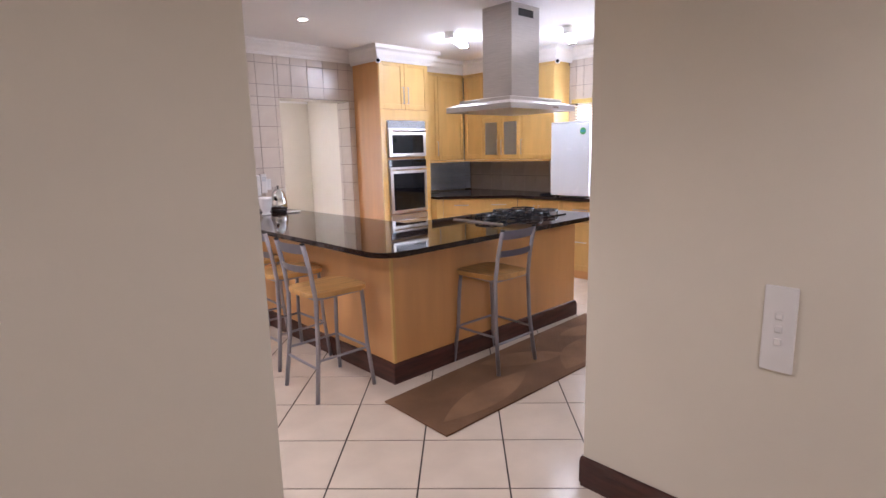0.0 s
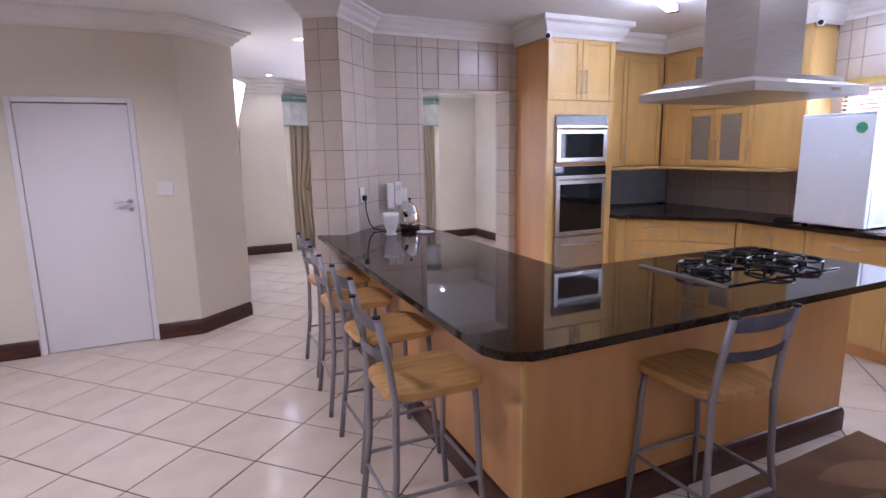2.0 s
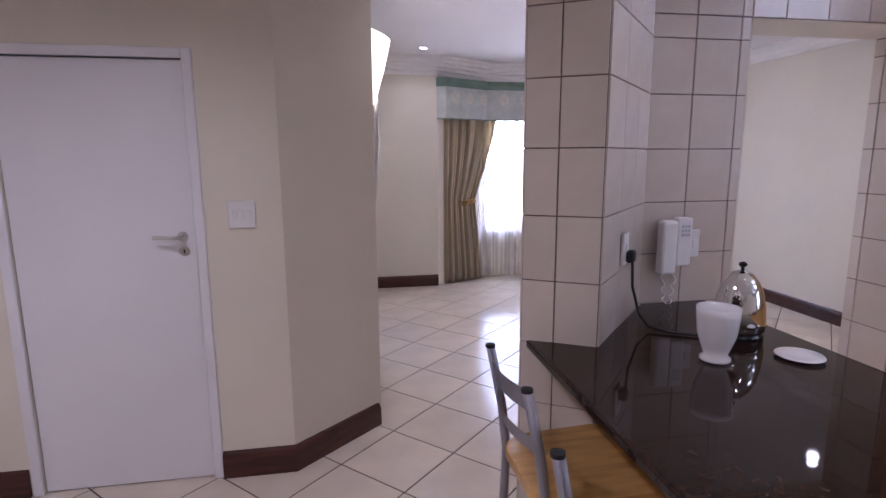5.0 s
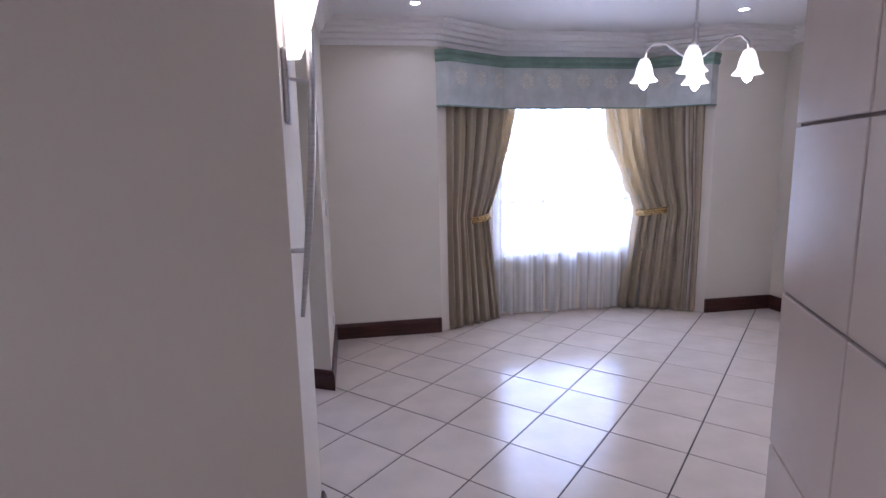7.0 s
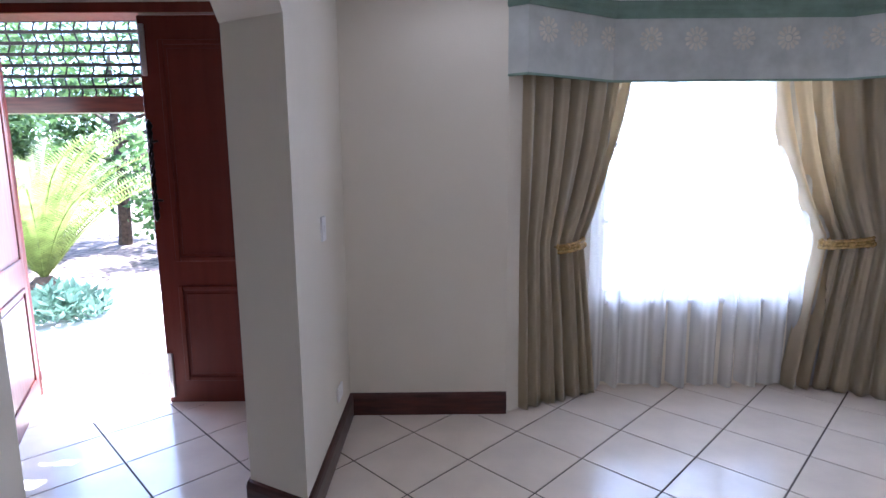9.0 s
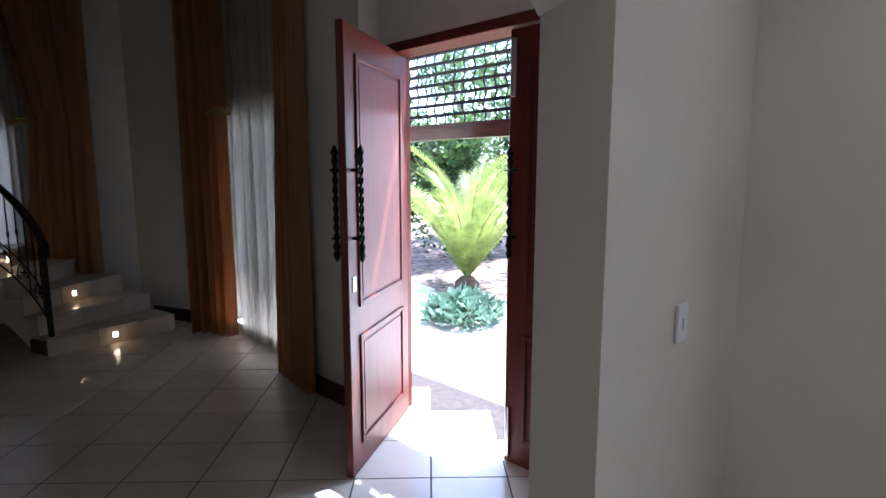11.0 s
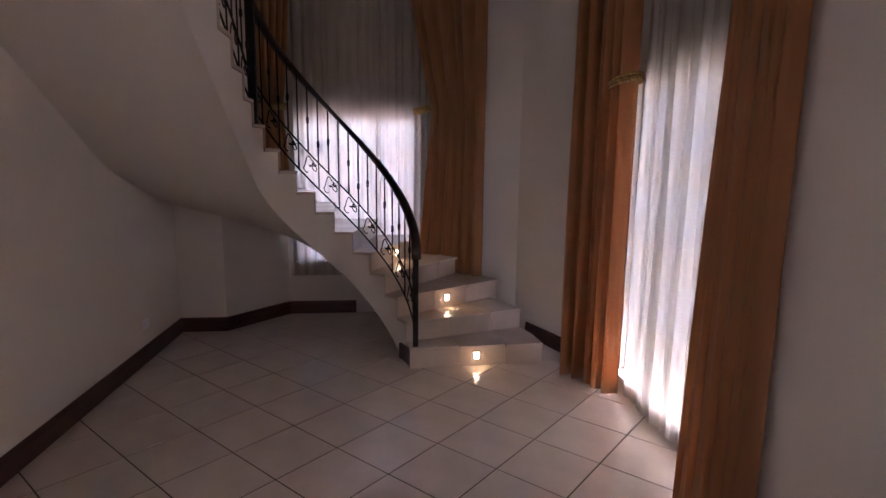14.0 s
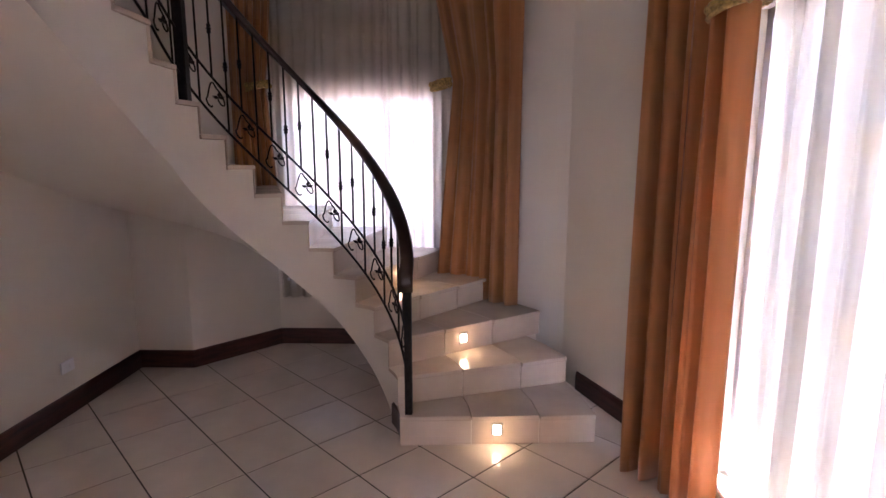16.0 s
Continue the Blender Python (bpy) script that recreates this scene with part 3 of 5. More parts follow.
# tall oven housing
tall = thing("oven_cabinet", T(1.92, 6.82), "tall maple cabinet that houses two ovens", "cabinet")
part("body", box(0, 0.76, 0.021, 0.68, 0.0, 2.62), M_MAPLE2, tall)
part("front_frame", merge(merge(box(0, 0.085, 0.0, 0.02, 0.1, 2.05), box(0.675, 0.76, 0.0, 0.02, 0.1, 2.05)), box(0.085, 0.675, 0.0, 0.02, 1.93, 2.05)), M_MAPLE, tall)
cab_door(tall, 0.38, 0.56, T(0.0, 0, 2.055), handle="v", hx=0.345, shelf=0.07)
cab_door(tall, 0.38, 0.56, T(0.38, 0, 2.055), handle="v", hx=0.035, shelf=0.07)


def oven(name, z0, h, label):
    o = thing(name, T(2.005, 6.812, z0), label, "oven")
    part("housing", box(0, 0.59, 0.0, 0.3, 0, h, 0.003), M_STEEL, o)
    part("control_panel", box(0.0, 0.59, -0.012, 0.0, h - 0.09, h - 0.004, 0.002), M_OVENGL, o, "black glass control panel")
    d = part("door", box(0.003, 0.587, -0.024, -0.001, 0.006, h - 0.096, 0.004), M_STEEL, o)
    part("window", box(0.05, 0.54, -0.026, -0.0235, 0.045, h - 0.17, 0.0), M_OVENGL, d, "dark oven window")
    hb = bmesh.new()
    tube([(0.04, -0.02, h - 0.125), (0.04, -0.06, h - 0.125), (0.55, -0.06, h - 0.125), (0.55, -0.02, h - 0.125)], 0.009, 8, hb)
    part("handle", hb, M_CHROME, d, "chrome bar handle")
    part("badge", box(0.26, 0.33, -0.0255, -0.0238, 0.015, 0.022), M_CHROME, d)
    return o


oven("microwave_oven", 1.49, 0.435, "built-in steel microwave oven with dark glass")
oven("built_in_oven", 0.80, 0.66, "built-in steel oven with dark glass door")
wd = thing("warming_drawer", T(2.005, 6.812, 0.47), "steel warming drawer under the oven", "drawer")
part("front", box(0, 0.59, -0.02, 0.3, 0, 0.32, 0.004), M_STEEL, wd)
hb = bmesh.new()
tube([(0.05, -0.02, 0.25), (0.05, -0.055, 0.25), (0.54, -0.055, 0.25), (0.54, -0.02, 0.25)], 0.008, 8, hb)
part("handle", hb, M_CHROME, wd)
part("drawer_front", box(0.003, 0.757, -0.002, 0.018, 0.10, 0.45, 0.003), M_MAPLE, tall)

# wall cabinets, back wall and side wall
wc = thing("wall_cabinet", T(2.685, 7.18), "maple wall cabinet beside the ovens", "cabinet", "wall cabinets")
carcass(wc, 0.985, 0.318, 1.42, 2.56)
cab_door(wc, 0.49, 1.13, T(0, 0, 1.425), hx=0.455)
cab_door(wc, 0.49, 1.13, T(0.49, 0, 1.425), handle=None)
for k, (y0, gl, hx) in enumerate([(7.17, False, None), (6.83, True, 0.30), (6.49, True, 0.035), (6.15, False, 0.035)]):
    wdt = 0.34 if k < 3 else 0.53
    wc = thing("wall_cabinet", T(3.67, y0, 0, -90), "maple wall cabinet with frosted glass door" if gl else "maple wall cabinet with panelled door", "cabinet", "wall cabinets")
    carcass(wc, wdt, 0.325, 1.42, 2.56)
    if gl:
        cab_door(wc, wdt, 0.55, T(0, 0, 1.425), glass=True, hx=hx)
        cab_door(wc, wdt, 0.57, T(0, 0, 1.98), glass=True, handle=None)
    else:
        cab_door(wc, wdt, 1.13, T(0, 0, 1.425), handle="v" if hx else None, hx=hx)
wcc = [(1.90, 7.34), (1.90, 6.80), (2.70, 6.80), (2.70, 7.16), (3.65, 7.16), (3.65, 5.60), (4.0, 5.60)]
structure("cornice", moulding(wcc[::-1], [(0, 2.56 + 0.03), (0.01, 2.59), (0.02, 2.62), (0.05, 2.66), (0.07, 2.70), (0.10, 2.72), (0.10, 2.762), (0, 2.762)]), M_PLASTER, "white plaster cornice above the cabinets", "cornice")
structure("cabinet_infill", prism([(1.90, 7.49), (1.90, 6.82), (2.68, 6.82), (2.68, 7.18), (3.67, 7.18), (3.67, 5.62), (3.99, 5.62), (3.99, 7.49)], 2.621, 2.758), M_PLASTER, "white plaster bulkhead above the cabinets", "bulkhead")
structure("cabinet_top_strip", prism([(2.685, 7.49), (2.685, 7.19), (3.68, 7.19), (3.68, 5.63), (3.99, 5.63), (3.99, 7.49)], 2.561, 2.620), M_MAPLE, "maple filler strip above the wall cabinets", "filler strip")
structure("trim", moulding([(2.685, 7.18), (3.67, 7.18), (3.67, 5.62)], [(-0.30, 1.40), (-0.004, 1.40), (-0.004, 1.419), (-0.30, 1.419)]), M_MAPLE, "maple light pelmet under the wall cabinets", "trim")
sh = thing("roller_shutter", T(2.69, 7.36, 0.975), "grey aluminium roller shutter on the worktop", "roller shutter")
for i in range(18):
    part("slat", box(0, 1.295, 0.0, 0.008, 0.012 + i * 0.0235, 0.012 + i * 0.0235 + 0.0215, 0.003), M_ROLLER, sh)
part("handle", box(0.3, 0.62, -0.012, 0.0, 0.012, 0.022, 0.002), M_CHROME, sh)

# base cabinets
CORN = [(2.685, 6.72), (2.80, 6.72), (3.46, 6.02), (3.46, 2.75)]
WT = rounded([(2.685, 6.68), (2.79, 6.68), (3.42, 6.01), (3.42, 2.87), (3.995, 2.87), (3.995, 7.495), (2.685, 7.495)], {1: 0.03, 2: 0.05})
solid("worktop", prism(WT, 0.935, 0.97, bev=0.01), M_GRANITE, "polished dark granite worktop along the kitchen walls", "worktop")
for k in range(5):
    y1 = 6.015 - k * 0.625
    bc = thing("base_cabinet", T(3.46, y1, 0, -90), "maple base cabinet under the granite worktop", "cabinet", "base cabinets")
    carcass(bc, 0.625, 0.52, 0.10, 0.934)
    part("kickboard", box(0, 0.625, 0.05, 0.07, 0, 0.1), M_MAPLE2, bc)
    if k == 1 or k == 4:
        cab_door(bc, 0.625, 0.24, T(0, 0, 0.69), handle="h")
        cab_door(bc, 0.625, 0.57, T(0, 0, 0.11), handle="h")
    else:
        cab_door(bc, 0.31, 0.82, T(0, 0, 0.11), hx=0.275, shelf=0.55)
        cab_door(bc, 0.31, 0.82, T(0.31, 0, 0.11), hx=0.035, shelf=0.55)
bc = thing("base_cabinet", T(2.685, 6.72), "narrow maple filler cabinet beside the ovens", "cabinet", "base cabinets")
part("body", box(0, 0.115, 0.0, 0.5, 0.10, 0.934, 0.002), M_MAPLE, bc)
dg = math.degrees(math.atan2(6.02 - 6.72, 3.46 - 2.80))
bc = thing("base_cabinet", T(2.80, 6.72, 0, dg), "angled maple corner cabinet with drawers", "cabinet", "base cabinets")
L = math.hypot(0.66, 0.70)
part("body", prism([(0, 0.021), (L, 0.021), (L * 0.75, 0.4), (L * 0.25, 0.4)], 0.10, 0.934), M_MAPLE, bc)
for a in (0.0, L / 2):
    cab_door(bc, L / 2, 0.20, T(a, 0, 0.73), handle="h")
    cab_door(bc, L / 2, 0.30, T(a, 0, 0.42), handle="h")
    cab_door(bc, L / 2, 0.30, T(a, 0, 0.11), handle="h")

# small refrigerator on the worktop
fr = thing("small_refrigerator", T(3.45, 5.50, 0.972, -90), "small white refrigerator standing on the worktop", "refrigerator")
part("body", box(0, 0.53, 0.05, 0.50, 0.02, 0.86, 0.008, 2), M_FRIDGE, fr)
part("door", box(0, 0.53, 0.0, 0.045, 0.02, 0.86, 0.010, 2), M_FRIDGE, fr)
part("top_cover", box(0.0, 0.53, 0.002, 0.49, 0.862, 0.878, 0.005), M_FRIDGE, fr)
lb = lathe([(0.04, 0), (0.04, 0.0015)], 24)
bmesh.ops.transform(lb, matrix=Matrix.Translation((0.44, 0.0005, 0.765)) @ Matrix.Rotation(radians(90), 4, "X"), verts=lb.verts)
part("energy_label", lb, mat("green label", (0.10, 0.42, 0.12), 0.5), fr, "round green energy label")
part("energy_label", box(0.408, 0.472, -0.0018, -0.0008, 0.755, 0.775), M_TEAL, fr, "teal bar on the energy label")
for fx in (0.05, 0.48):
    part("foot", lathe([(0.02, -0.002), (0.02, 0.021)], 12, at=(fx, 0.08, 0)), M_RUBBER, fr)
    part("foot", lathe([(0.02, -0.002), (0.02, 0.021)], 12, at=(fx, 0.42, 0)), M_RUBBER, fr)
cb = bmesh.new()
tube([(3.62 + 0.10 * math.cos(a) * (1 + 0.2 * math.sin(3 * a)), 5.66 + 0.09 * math.sin(a), 0.976 + 0.004 * (k % 3)) for k, a in enumerate([j * 0.45 for j in range(44)])], 0.005, 6, cb)
solid("power_cable", cb, M_RUBBER, "black power cable coiled on the worktop", "cable")

# sink and tap
sk = thing("kitchen_sink", T(3.71, 4.55, 0.9705), "steel sink set into the granite worktop", "sink")
rim = bmesh.new()
for a in (box(-0.22, 0.22, -0.35, -0.31, 0, 0.006), box(-0.22, 0.22, 0.05, 0.09, 0, 0.006), box(-0.22, -0.18, -0.31, 0.05, 0, 0.006), box(0.18, 0.22, -0.31, 0.05, 0, 0.006), box(-0.22, 0.22, 0.09, 0.5, 0, 0.005)):
    merge(rim, a)
part("rim", rim, M_STEEL, sk)
# flat plate; the bowl's shade is put into a darker steel colour
part("bowl", box(-0.18, 0.18, -0.31, 0.05, 0.0005, 0.002), mat("shaded steel", (0.3, 0.3, 0.31), 0.25, 1.0), sk)
tp = thing("mixer_tap", T(3.90, 4.75, 0.9705), "chrome swan-neck mixer tap behind the sink", "tap")
b = lathe([(0.028, 0), (0.028, 0.02), (0.018, 0.03), (0.016, 0.12)], 16)
tube([(0, 0, 0.12), (0, 0, 0.24), (-0.03, 0, 0.285), (-0.08, 0, 0.30), (-0.13, 0, 0.28), (-0.15, 0, 0.23)], 0.011, 10, b)
part("spout", b, M_CHROME, tp, smooth=True)
hb = bmesh.new()
tube([(0, 0.02, 0.09), (0, 0.07, 0.12)], 0.008, 8, hb)
part("lever", hb, M_CHROME, tp)

# venetian blind
vb = thing("venetian_blind", T(3.955, 0, 0), "cream timber venetian blind, lowered, slats open", "blind")
part("head_rail", box(-0.03, 0.04, 3.86, 5.54, 2.09, 2.14, 0.004), mat("mustard blind rail", (0.50, 0.36, 0.10), 0.5), vb)
for i in range(24):
    part("slat", box(-0.022, 0.022, 3.89, 5.51, -0.0015, 0.0015, m=Matrix.Translation((0, 0, 1.26 + i * 0.0345)) @ Matrix.Rotation(radians(20), 4, "Y")), M_BLIND, vb)
for y in (4.2, 4.7, 5.2):
    part("ladder_cord", box(-0.025, -0.023, y - 0.002, y + 0.002, 1.25, 2.09), M_PLASTIC, vb)
part("bottom_rail", box(-0.025, 0.025, 3.89, 5.51, 1.232, 1.248, 0.003), M_BLIND, vb)

# kettle, jug, saucer
kt = thing("electric_kettle", T(0.59, 6.87, 0.9705, 30), "polished steel dome kettle on its base", "kettle")
part("base", lathe([(0.082, 0), (0.085, 0.012), (0.078, 0.02), (0.01, 0.021)], 24), M_BLACK, kt)
part("body", lathe([(0.075, 0.021), (0.086, 0.03), (0.088, 0.06), (0.084, 0.11), (0.074, 0.16), (0.058, 0.20), (0.036, 0.228), (0.012, 0.238)], 28), M_CHROME, kt, smooth=True)
part("knob", lathe([(0.006, 0.236), (0.006, 0.25), (0.014, 0.256), (0.014, 0.264), (0.004, 0.27)], 14), M_BLACK, kt)
hb = bmesh.new()
tube([(0.05, 0.03, 0.215), (0.10, 0.05, 0.21), (0.125, 0.06, 0.16), (0.115, 0.055, 0.08), (0.085, 0.03, 0.05)], 0.010, 8, hb)
part("handle", hb, M_BLACK, kt)
sp = bmesh.new()
tube([(-0.075, -0.02, 0.13), (-0.10, -0.028, 0.165), (-0.115, -0.03, 0.185)], 0.014, 10, sp, rr=[0.02, 0.014, 0.010])
part("spout", sp, M_CHROME, kt, smooth=True)
jg = thing("milk_jug", T(0.35, 6.665, 0.9705, -121), "white ceramic jug with a footed base", "jug")
part("body", lathe([(0.035, 0), (0.046, 0.004), (0.046, 0.012), (0.034, 0.022), (0.045, 0.05), (0.058, 0.09), (0.064, 0.15), (0.065, 0.175), (0.060, 0.175), (0.055, 0.09), (0.03, 0.03)], 28), M_CERAMIC, jg, smooth=True)
hb = bmesh.new()
tube([(-0.062, 0.01, 0.15), (-0.095, 0.015, 0.14), (-0.098, 0.015, 0.09), (-0.06, 0.01, 0.06)], 0.007, 8, hb)
part("handle", hb, M_CERAMIC, jg)
solid("saucer", lathe([(0.03, 0), (0.045, 0.003), (0.072, 0.010), (0.070, 0.013), (0.04, 0.007), (0.005, 0.006)], 28, at=(0.625, 6.63, 0.9705)), M_CERAMIC, "white saucer with a tea bag rest", "saucer", smooth=True)

# telephone, sockets, switches
fb = T(0.04, 6.85, 0, math.degrees(math.atan2(0.48, 0.42)))


def plate(name, m, w, h, label, rockers=1, toggles=0):
    p = thing(name, m, label, name.split("_")[-1])
    part("plate", box(-w / 2, w / 2, -0.012, 0, -h / 2, h / 2, 0.003), M_PLASTIC, p)
    for i in range(rockers):
        cx = (i - (rockers - 1) / 2) * w * 0.25
        part("rocker", box(cx - 0.009, cx + 0.009, -0.017, -0.012, -0.018, 0.018, 0.002), M_PLASTIC, p)
    for i in range(toggles):
        part("rocker", box(-0.012, 0.012, -0.018, -0.012, -0.055 + i * 0.045, -0.03 + i * 0.045, 0.003), M_PLASTIC, p)
    return p


plate("wall_socket", fb @ T(0.27, -0.010, 1.27), 0.075, 0.12, "white wall socket with a plug in it", 1)
pg = thing("black_plug", fb @ T(0.275, -0.024, 1.245), "black plug in the wall socket", "plug")
part("body", box(-0.02, 0.02, -0.03, 0, -0.025, 0.02, 0.006), M_RUBBER, pg)
q0 = fb @ Vector((0.275, -0.045, 1.23))
cb = bmesh.new()
tube([q0, q0 + Vector((0.0, -0.01, -0.10)), q0 + Vector((0.02, -0.03, -0.20)), (q0.x + 0.05, q0.y - 0.05, 0.985), (0.36, 6.92, 0.977), (0.46, 6.86, 0.977), (0.53, 6.87, 0.977)], 0.005, 6, cb)
solid("kettle_cable", cb, M_RUBBER, "black kettle cable from the socket to the worktop", "cable", smooth=True)
ph = thing("intercom_telephone", T(0.555, 7.322, 1.20), "white intercom telephone with coiled cord on the tiled wall", "telephone")
part("base", box(0.045, 0.115, -0.045, 0, -0.06, 0.15, 0.008, 2), M_PLASTIC, ph)
part("handset", box(-0.035, 0.035, -0.065, -0.012, -0.09, 0.14, 0.012, 2), M_PLASTIC, ph)
for i in range(9):
    part("key", box(0.062 + (i % 3) * 0.014, 0.072 + (i % 3) * 0.014, -0.047, -0.0449, 0.07 + (i // 3) * 0.018, 0.082 + (i // 3) * 0.018), M_ROLLER, ph)
cd = bmesh.new()
tube([(0.0 + 0.06 * s + 0.008 * math.cos(60 * s), -0.02 + 0.008 * math.sin(60 * s), -0.09 - 0.17 * math.sin(math.pi * s)) for s in [j / 90 for j in range(91)]], 0.0025, 5, cd)
part("cord", cd, M_PLASTIC, ph)
plate("wall_switch", T(0.70, 7.335, 1.23), 0.075, 0.12, "white switch plate beside the telephone", 2)
plate("light_switch", T(-1.275, 7.90, 1.345), 0.125, 0.13, "white two-gang light switch beside the white door", 3)
plate("light_switch", T(0.02, 2.08, 0.93, -90), 0.10, 0.30, "tall white switch plate on the passage wall", 0, 3)
plate("light_switch", T(-0.66, 11.2, 1.25, 90), 0.08, 0.12, "white light switch beside the hall opening", 1)
plate("wall_socket", T(-6.4, 8.30, 0.32, 180), 0.12, 0.08, "white wall socket low on the hall wall", 2)
plate("wall_socket", T(-0.66, 11.45, 0.30, 90), 0.12, 0.08, "white wall socket low on the dining room wall", 2)

# security cameras
for x, y, z, rz in ((1.90, 6.80, 2.60, -35), (3.72, 5.60, 2.60, -60)):
    sc = thing("security_camera", T(x, y, z, rz), "small white dome-nosed security camera below the cornice", "camera", "security cameras")
    part("bracket", box(-0.02, 0.02, 0, 0.03, -0.02, 0.02, 0.004), M_PLASTIC, sc)
    bb = bmesh.new()
    tube([(0, 0.0, 0), (0, -0.03, -0.01), (0, -0.09, -0.02)], 0.03, 16, bb, rr=[0.018, 0.032, 0.032])
    part("housing", bb, M_PLASTIC, sc, smooth=True)
    bb = bmesh.new()
    tube([(0, -0.089, -0.02), (0, -0.095, -0.0215)], 0.02, 14, bb)
    part("lens", bb, M_BLACK, sc)

# white interior door
dr = thing("door_1", T(-2.275, 7.90), "white painted flush interior door, closed", "door", kind="structure")
fr_ = bmesh.new()
for a in ((-0.045, 0.0, 0.0, 2.095), (0.785, 0.83, 0.0, 2.095), (0.0, 0.785, 2.05, 2.095)):
    merge(fr_, box(a[0], a[1], -0.012, 0.10, a[2], a[3], 0.004))
part("door_frame", fr_, M_WHITE, dr)
part("door_leaf", box(0.004, 0.781, 0.012, 0.052, 0.006, 2.046, 0.002), M_WHITE, dr)
hd = lathe([(0.024, 0), (0.024, 0.006), (0.012, 0.008)], 18)
bmesh.ops.transform(hd, matrix=Matrix.Translation((0.725, 0.012, 1.245)) @ Matrix.Rotation(radians(90), 4, "X"), verts=hd.verts)
tube([(0.725, 0.006, 1.245), (0.725, -0.04, 1.245), (0.70, -0.046, 1.245), (0.61, -0.046, 1.25)], 0.009, 10, hd)
part("door_handle", hd, M_STEEL, dr, "brushed steel lever handle")
hd = lathe([(0.024, 0), (0.024, 0.006), (0.005, 0.007)], 18)
bmesh.ops.transform(hd, matrix=Matrix.Translation((0.728, 0.012, 1.175)) @ Matrix.Rotation(radians(90), 4, "X"), verts=hd.verts)
part("keyhole", hd, M_STEEL, dr, "round steel keyhole plate")
part("keyhole_slot", box(0.725, 0.731, 0.0035, 0.0045, 1.165, 1.185), M_BLACK, dr)

# bar stools
st = thing("bar_stool", T(-0.225, 4.655), "silver grey metal bar stool with honey plywood seat", "stool", "bar stools")
for sy in (-1, 1):
    part("front_leg", tube([(0.215, sy * 0.215, 0.0), (0.19, sy * 0.19, 0.30), (0.188, sy * 0.172, 0.56), (0.19, sy * 0.155, 0.665)], 0.0135, 10), M_STOOL, st, smooth=True)
    part("back_leg", tube([(-0.215, sy * 0.205, 0.0), (-0.175, sy * 0.185, 0.35), (-0.165, sy * 0.178, 0.66), (-0.185, sy * 0.175, 0.82), (-0.225, sy * 0.17, 1.02)], 0.0145, 10), M_STOOL, st, smooth=True)
    part("side_rail", tube([(0.196, sy * 0.196, 0.27), (-0.183, sy * 0.19, 0.27)], 0.009, 8), M_STOOL, st)
    part("end_cap", lathe([(0.016, -0.004), (0.016, 0.006), (0.004, 0.010)], 12, at=(-0.226, sy * 0.17, 1.02)), M_RUBBER, st)
part("front_rail", tube([(0.198, -0.196, 0.27), (0.198, 0.196, 0.27)], 0.009, 8), M_STOOL, st)
part("back_rail", tube([(-0.19, -0.19, 0.22), (-0.19, 0.19, 0.22)], 0.009, 8), M_STOOL, st)
part("seat_frame", tube([(0.19, -0.16, 0.662), (0.19, 0.16, 0.662), (-0.16, 0.17, 0.662), (-0.16, -0.17, 0.662), (0.19, -0.16, 0.662)], 0.010, 8), M_STOOL, st)


def back_slat(z, h):
    rows = []
    for k in range(9):
        s = -1 + k / 4
        x = -0.165 - (z - 0.66) * 0.155 - 0.035 * (1 - s * s)
        rows.append([(x, s * 0.172, z), (x - h * 0.16, s * 0.172, z + h)])
    return sheet(rows, thick=0.007)


part("back_slat", back_slat(0.955, 0.062), M_STOOL, st)
part("back_slat", back_slat(0.835, 0.045), M_STOOL, st)
sp_ = rounded([(-0.19, -0.18), (0.235, -0.205), (0.235, 0.205), (-0.19, 0.18)], {0: 0.09, 1: 0.10, 2: 0.10, 3: 0.09})
sb = prism(sp_, 0.668, 0.70, bev=0.012, seg=3)
bmesh.ops.triangulate(sb, faces=[f for f in sb.faces if len(f.verts) > 4])
part("seat", sb, M_SEAT, st, "honey plywood seat")
for y, x, rz in ((5.325, -0.158, 2), (5.98, -0.16, -2), (6.63, -0.12, 1)):
    copy_thing(st, T(x, y, 0, rz))
copy_thing(st, T(0.865, 4.12, 0, 90))

# mat
km = thing("kitchen_mat", T(0, 0), "brown coir kitchen mat with a tan leaf motif", "mat")
part("mat_body", prism([(-0.147, 3.58), (2.245, 3.57), (2.305, 4.266), (-0.13, 4.165)], 0.0005, 0.012, bev=0.003), M_MAT, km)
for cx, cy, a, sx in ((0.40, 3.76, 8, 0.46), (1.02, 3.98, 150, 0.36), (1.42, 3.76, 22, 0.38), (1.92, 3.98, 160, 0.32)):
    ca, sa = math.cos(radians(a)), math.sin(radians(a))
    part("motif", prism([(cx + sx * math.cos(u) * ca - 0.13 * math.sin(u) * abs(math.sin(u)) * sa, cy + (sx * math.cos(u) * sa + 0.13 * math.sin(u) * abs(math.sin(u)) * ca) * 0.9) for u in [2 * math.pi * j / 32 for j in range(32)]], 0.0122, 0.0128), M_MATR, km, "tan leaf motif")

# ceiling lights


def downlight(x, y):
    d = thing("downlight", T(x, y, H), "recessed round downlight, lit, one of a set with added ones", "downlight", "downlights")
    part("ring", lathe([(0.034, -0.001), (0.045, -0.006), (0.052, -0.004), (0.052, 0.0)], 24, cap=False), M_WHITE, d)
    part("lamp", lathe([(0.001, -0.002), (0.034, -0.002)], 20, cap=False), M_DOWN, d)


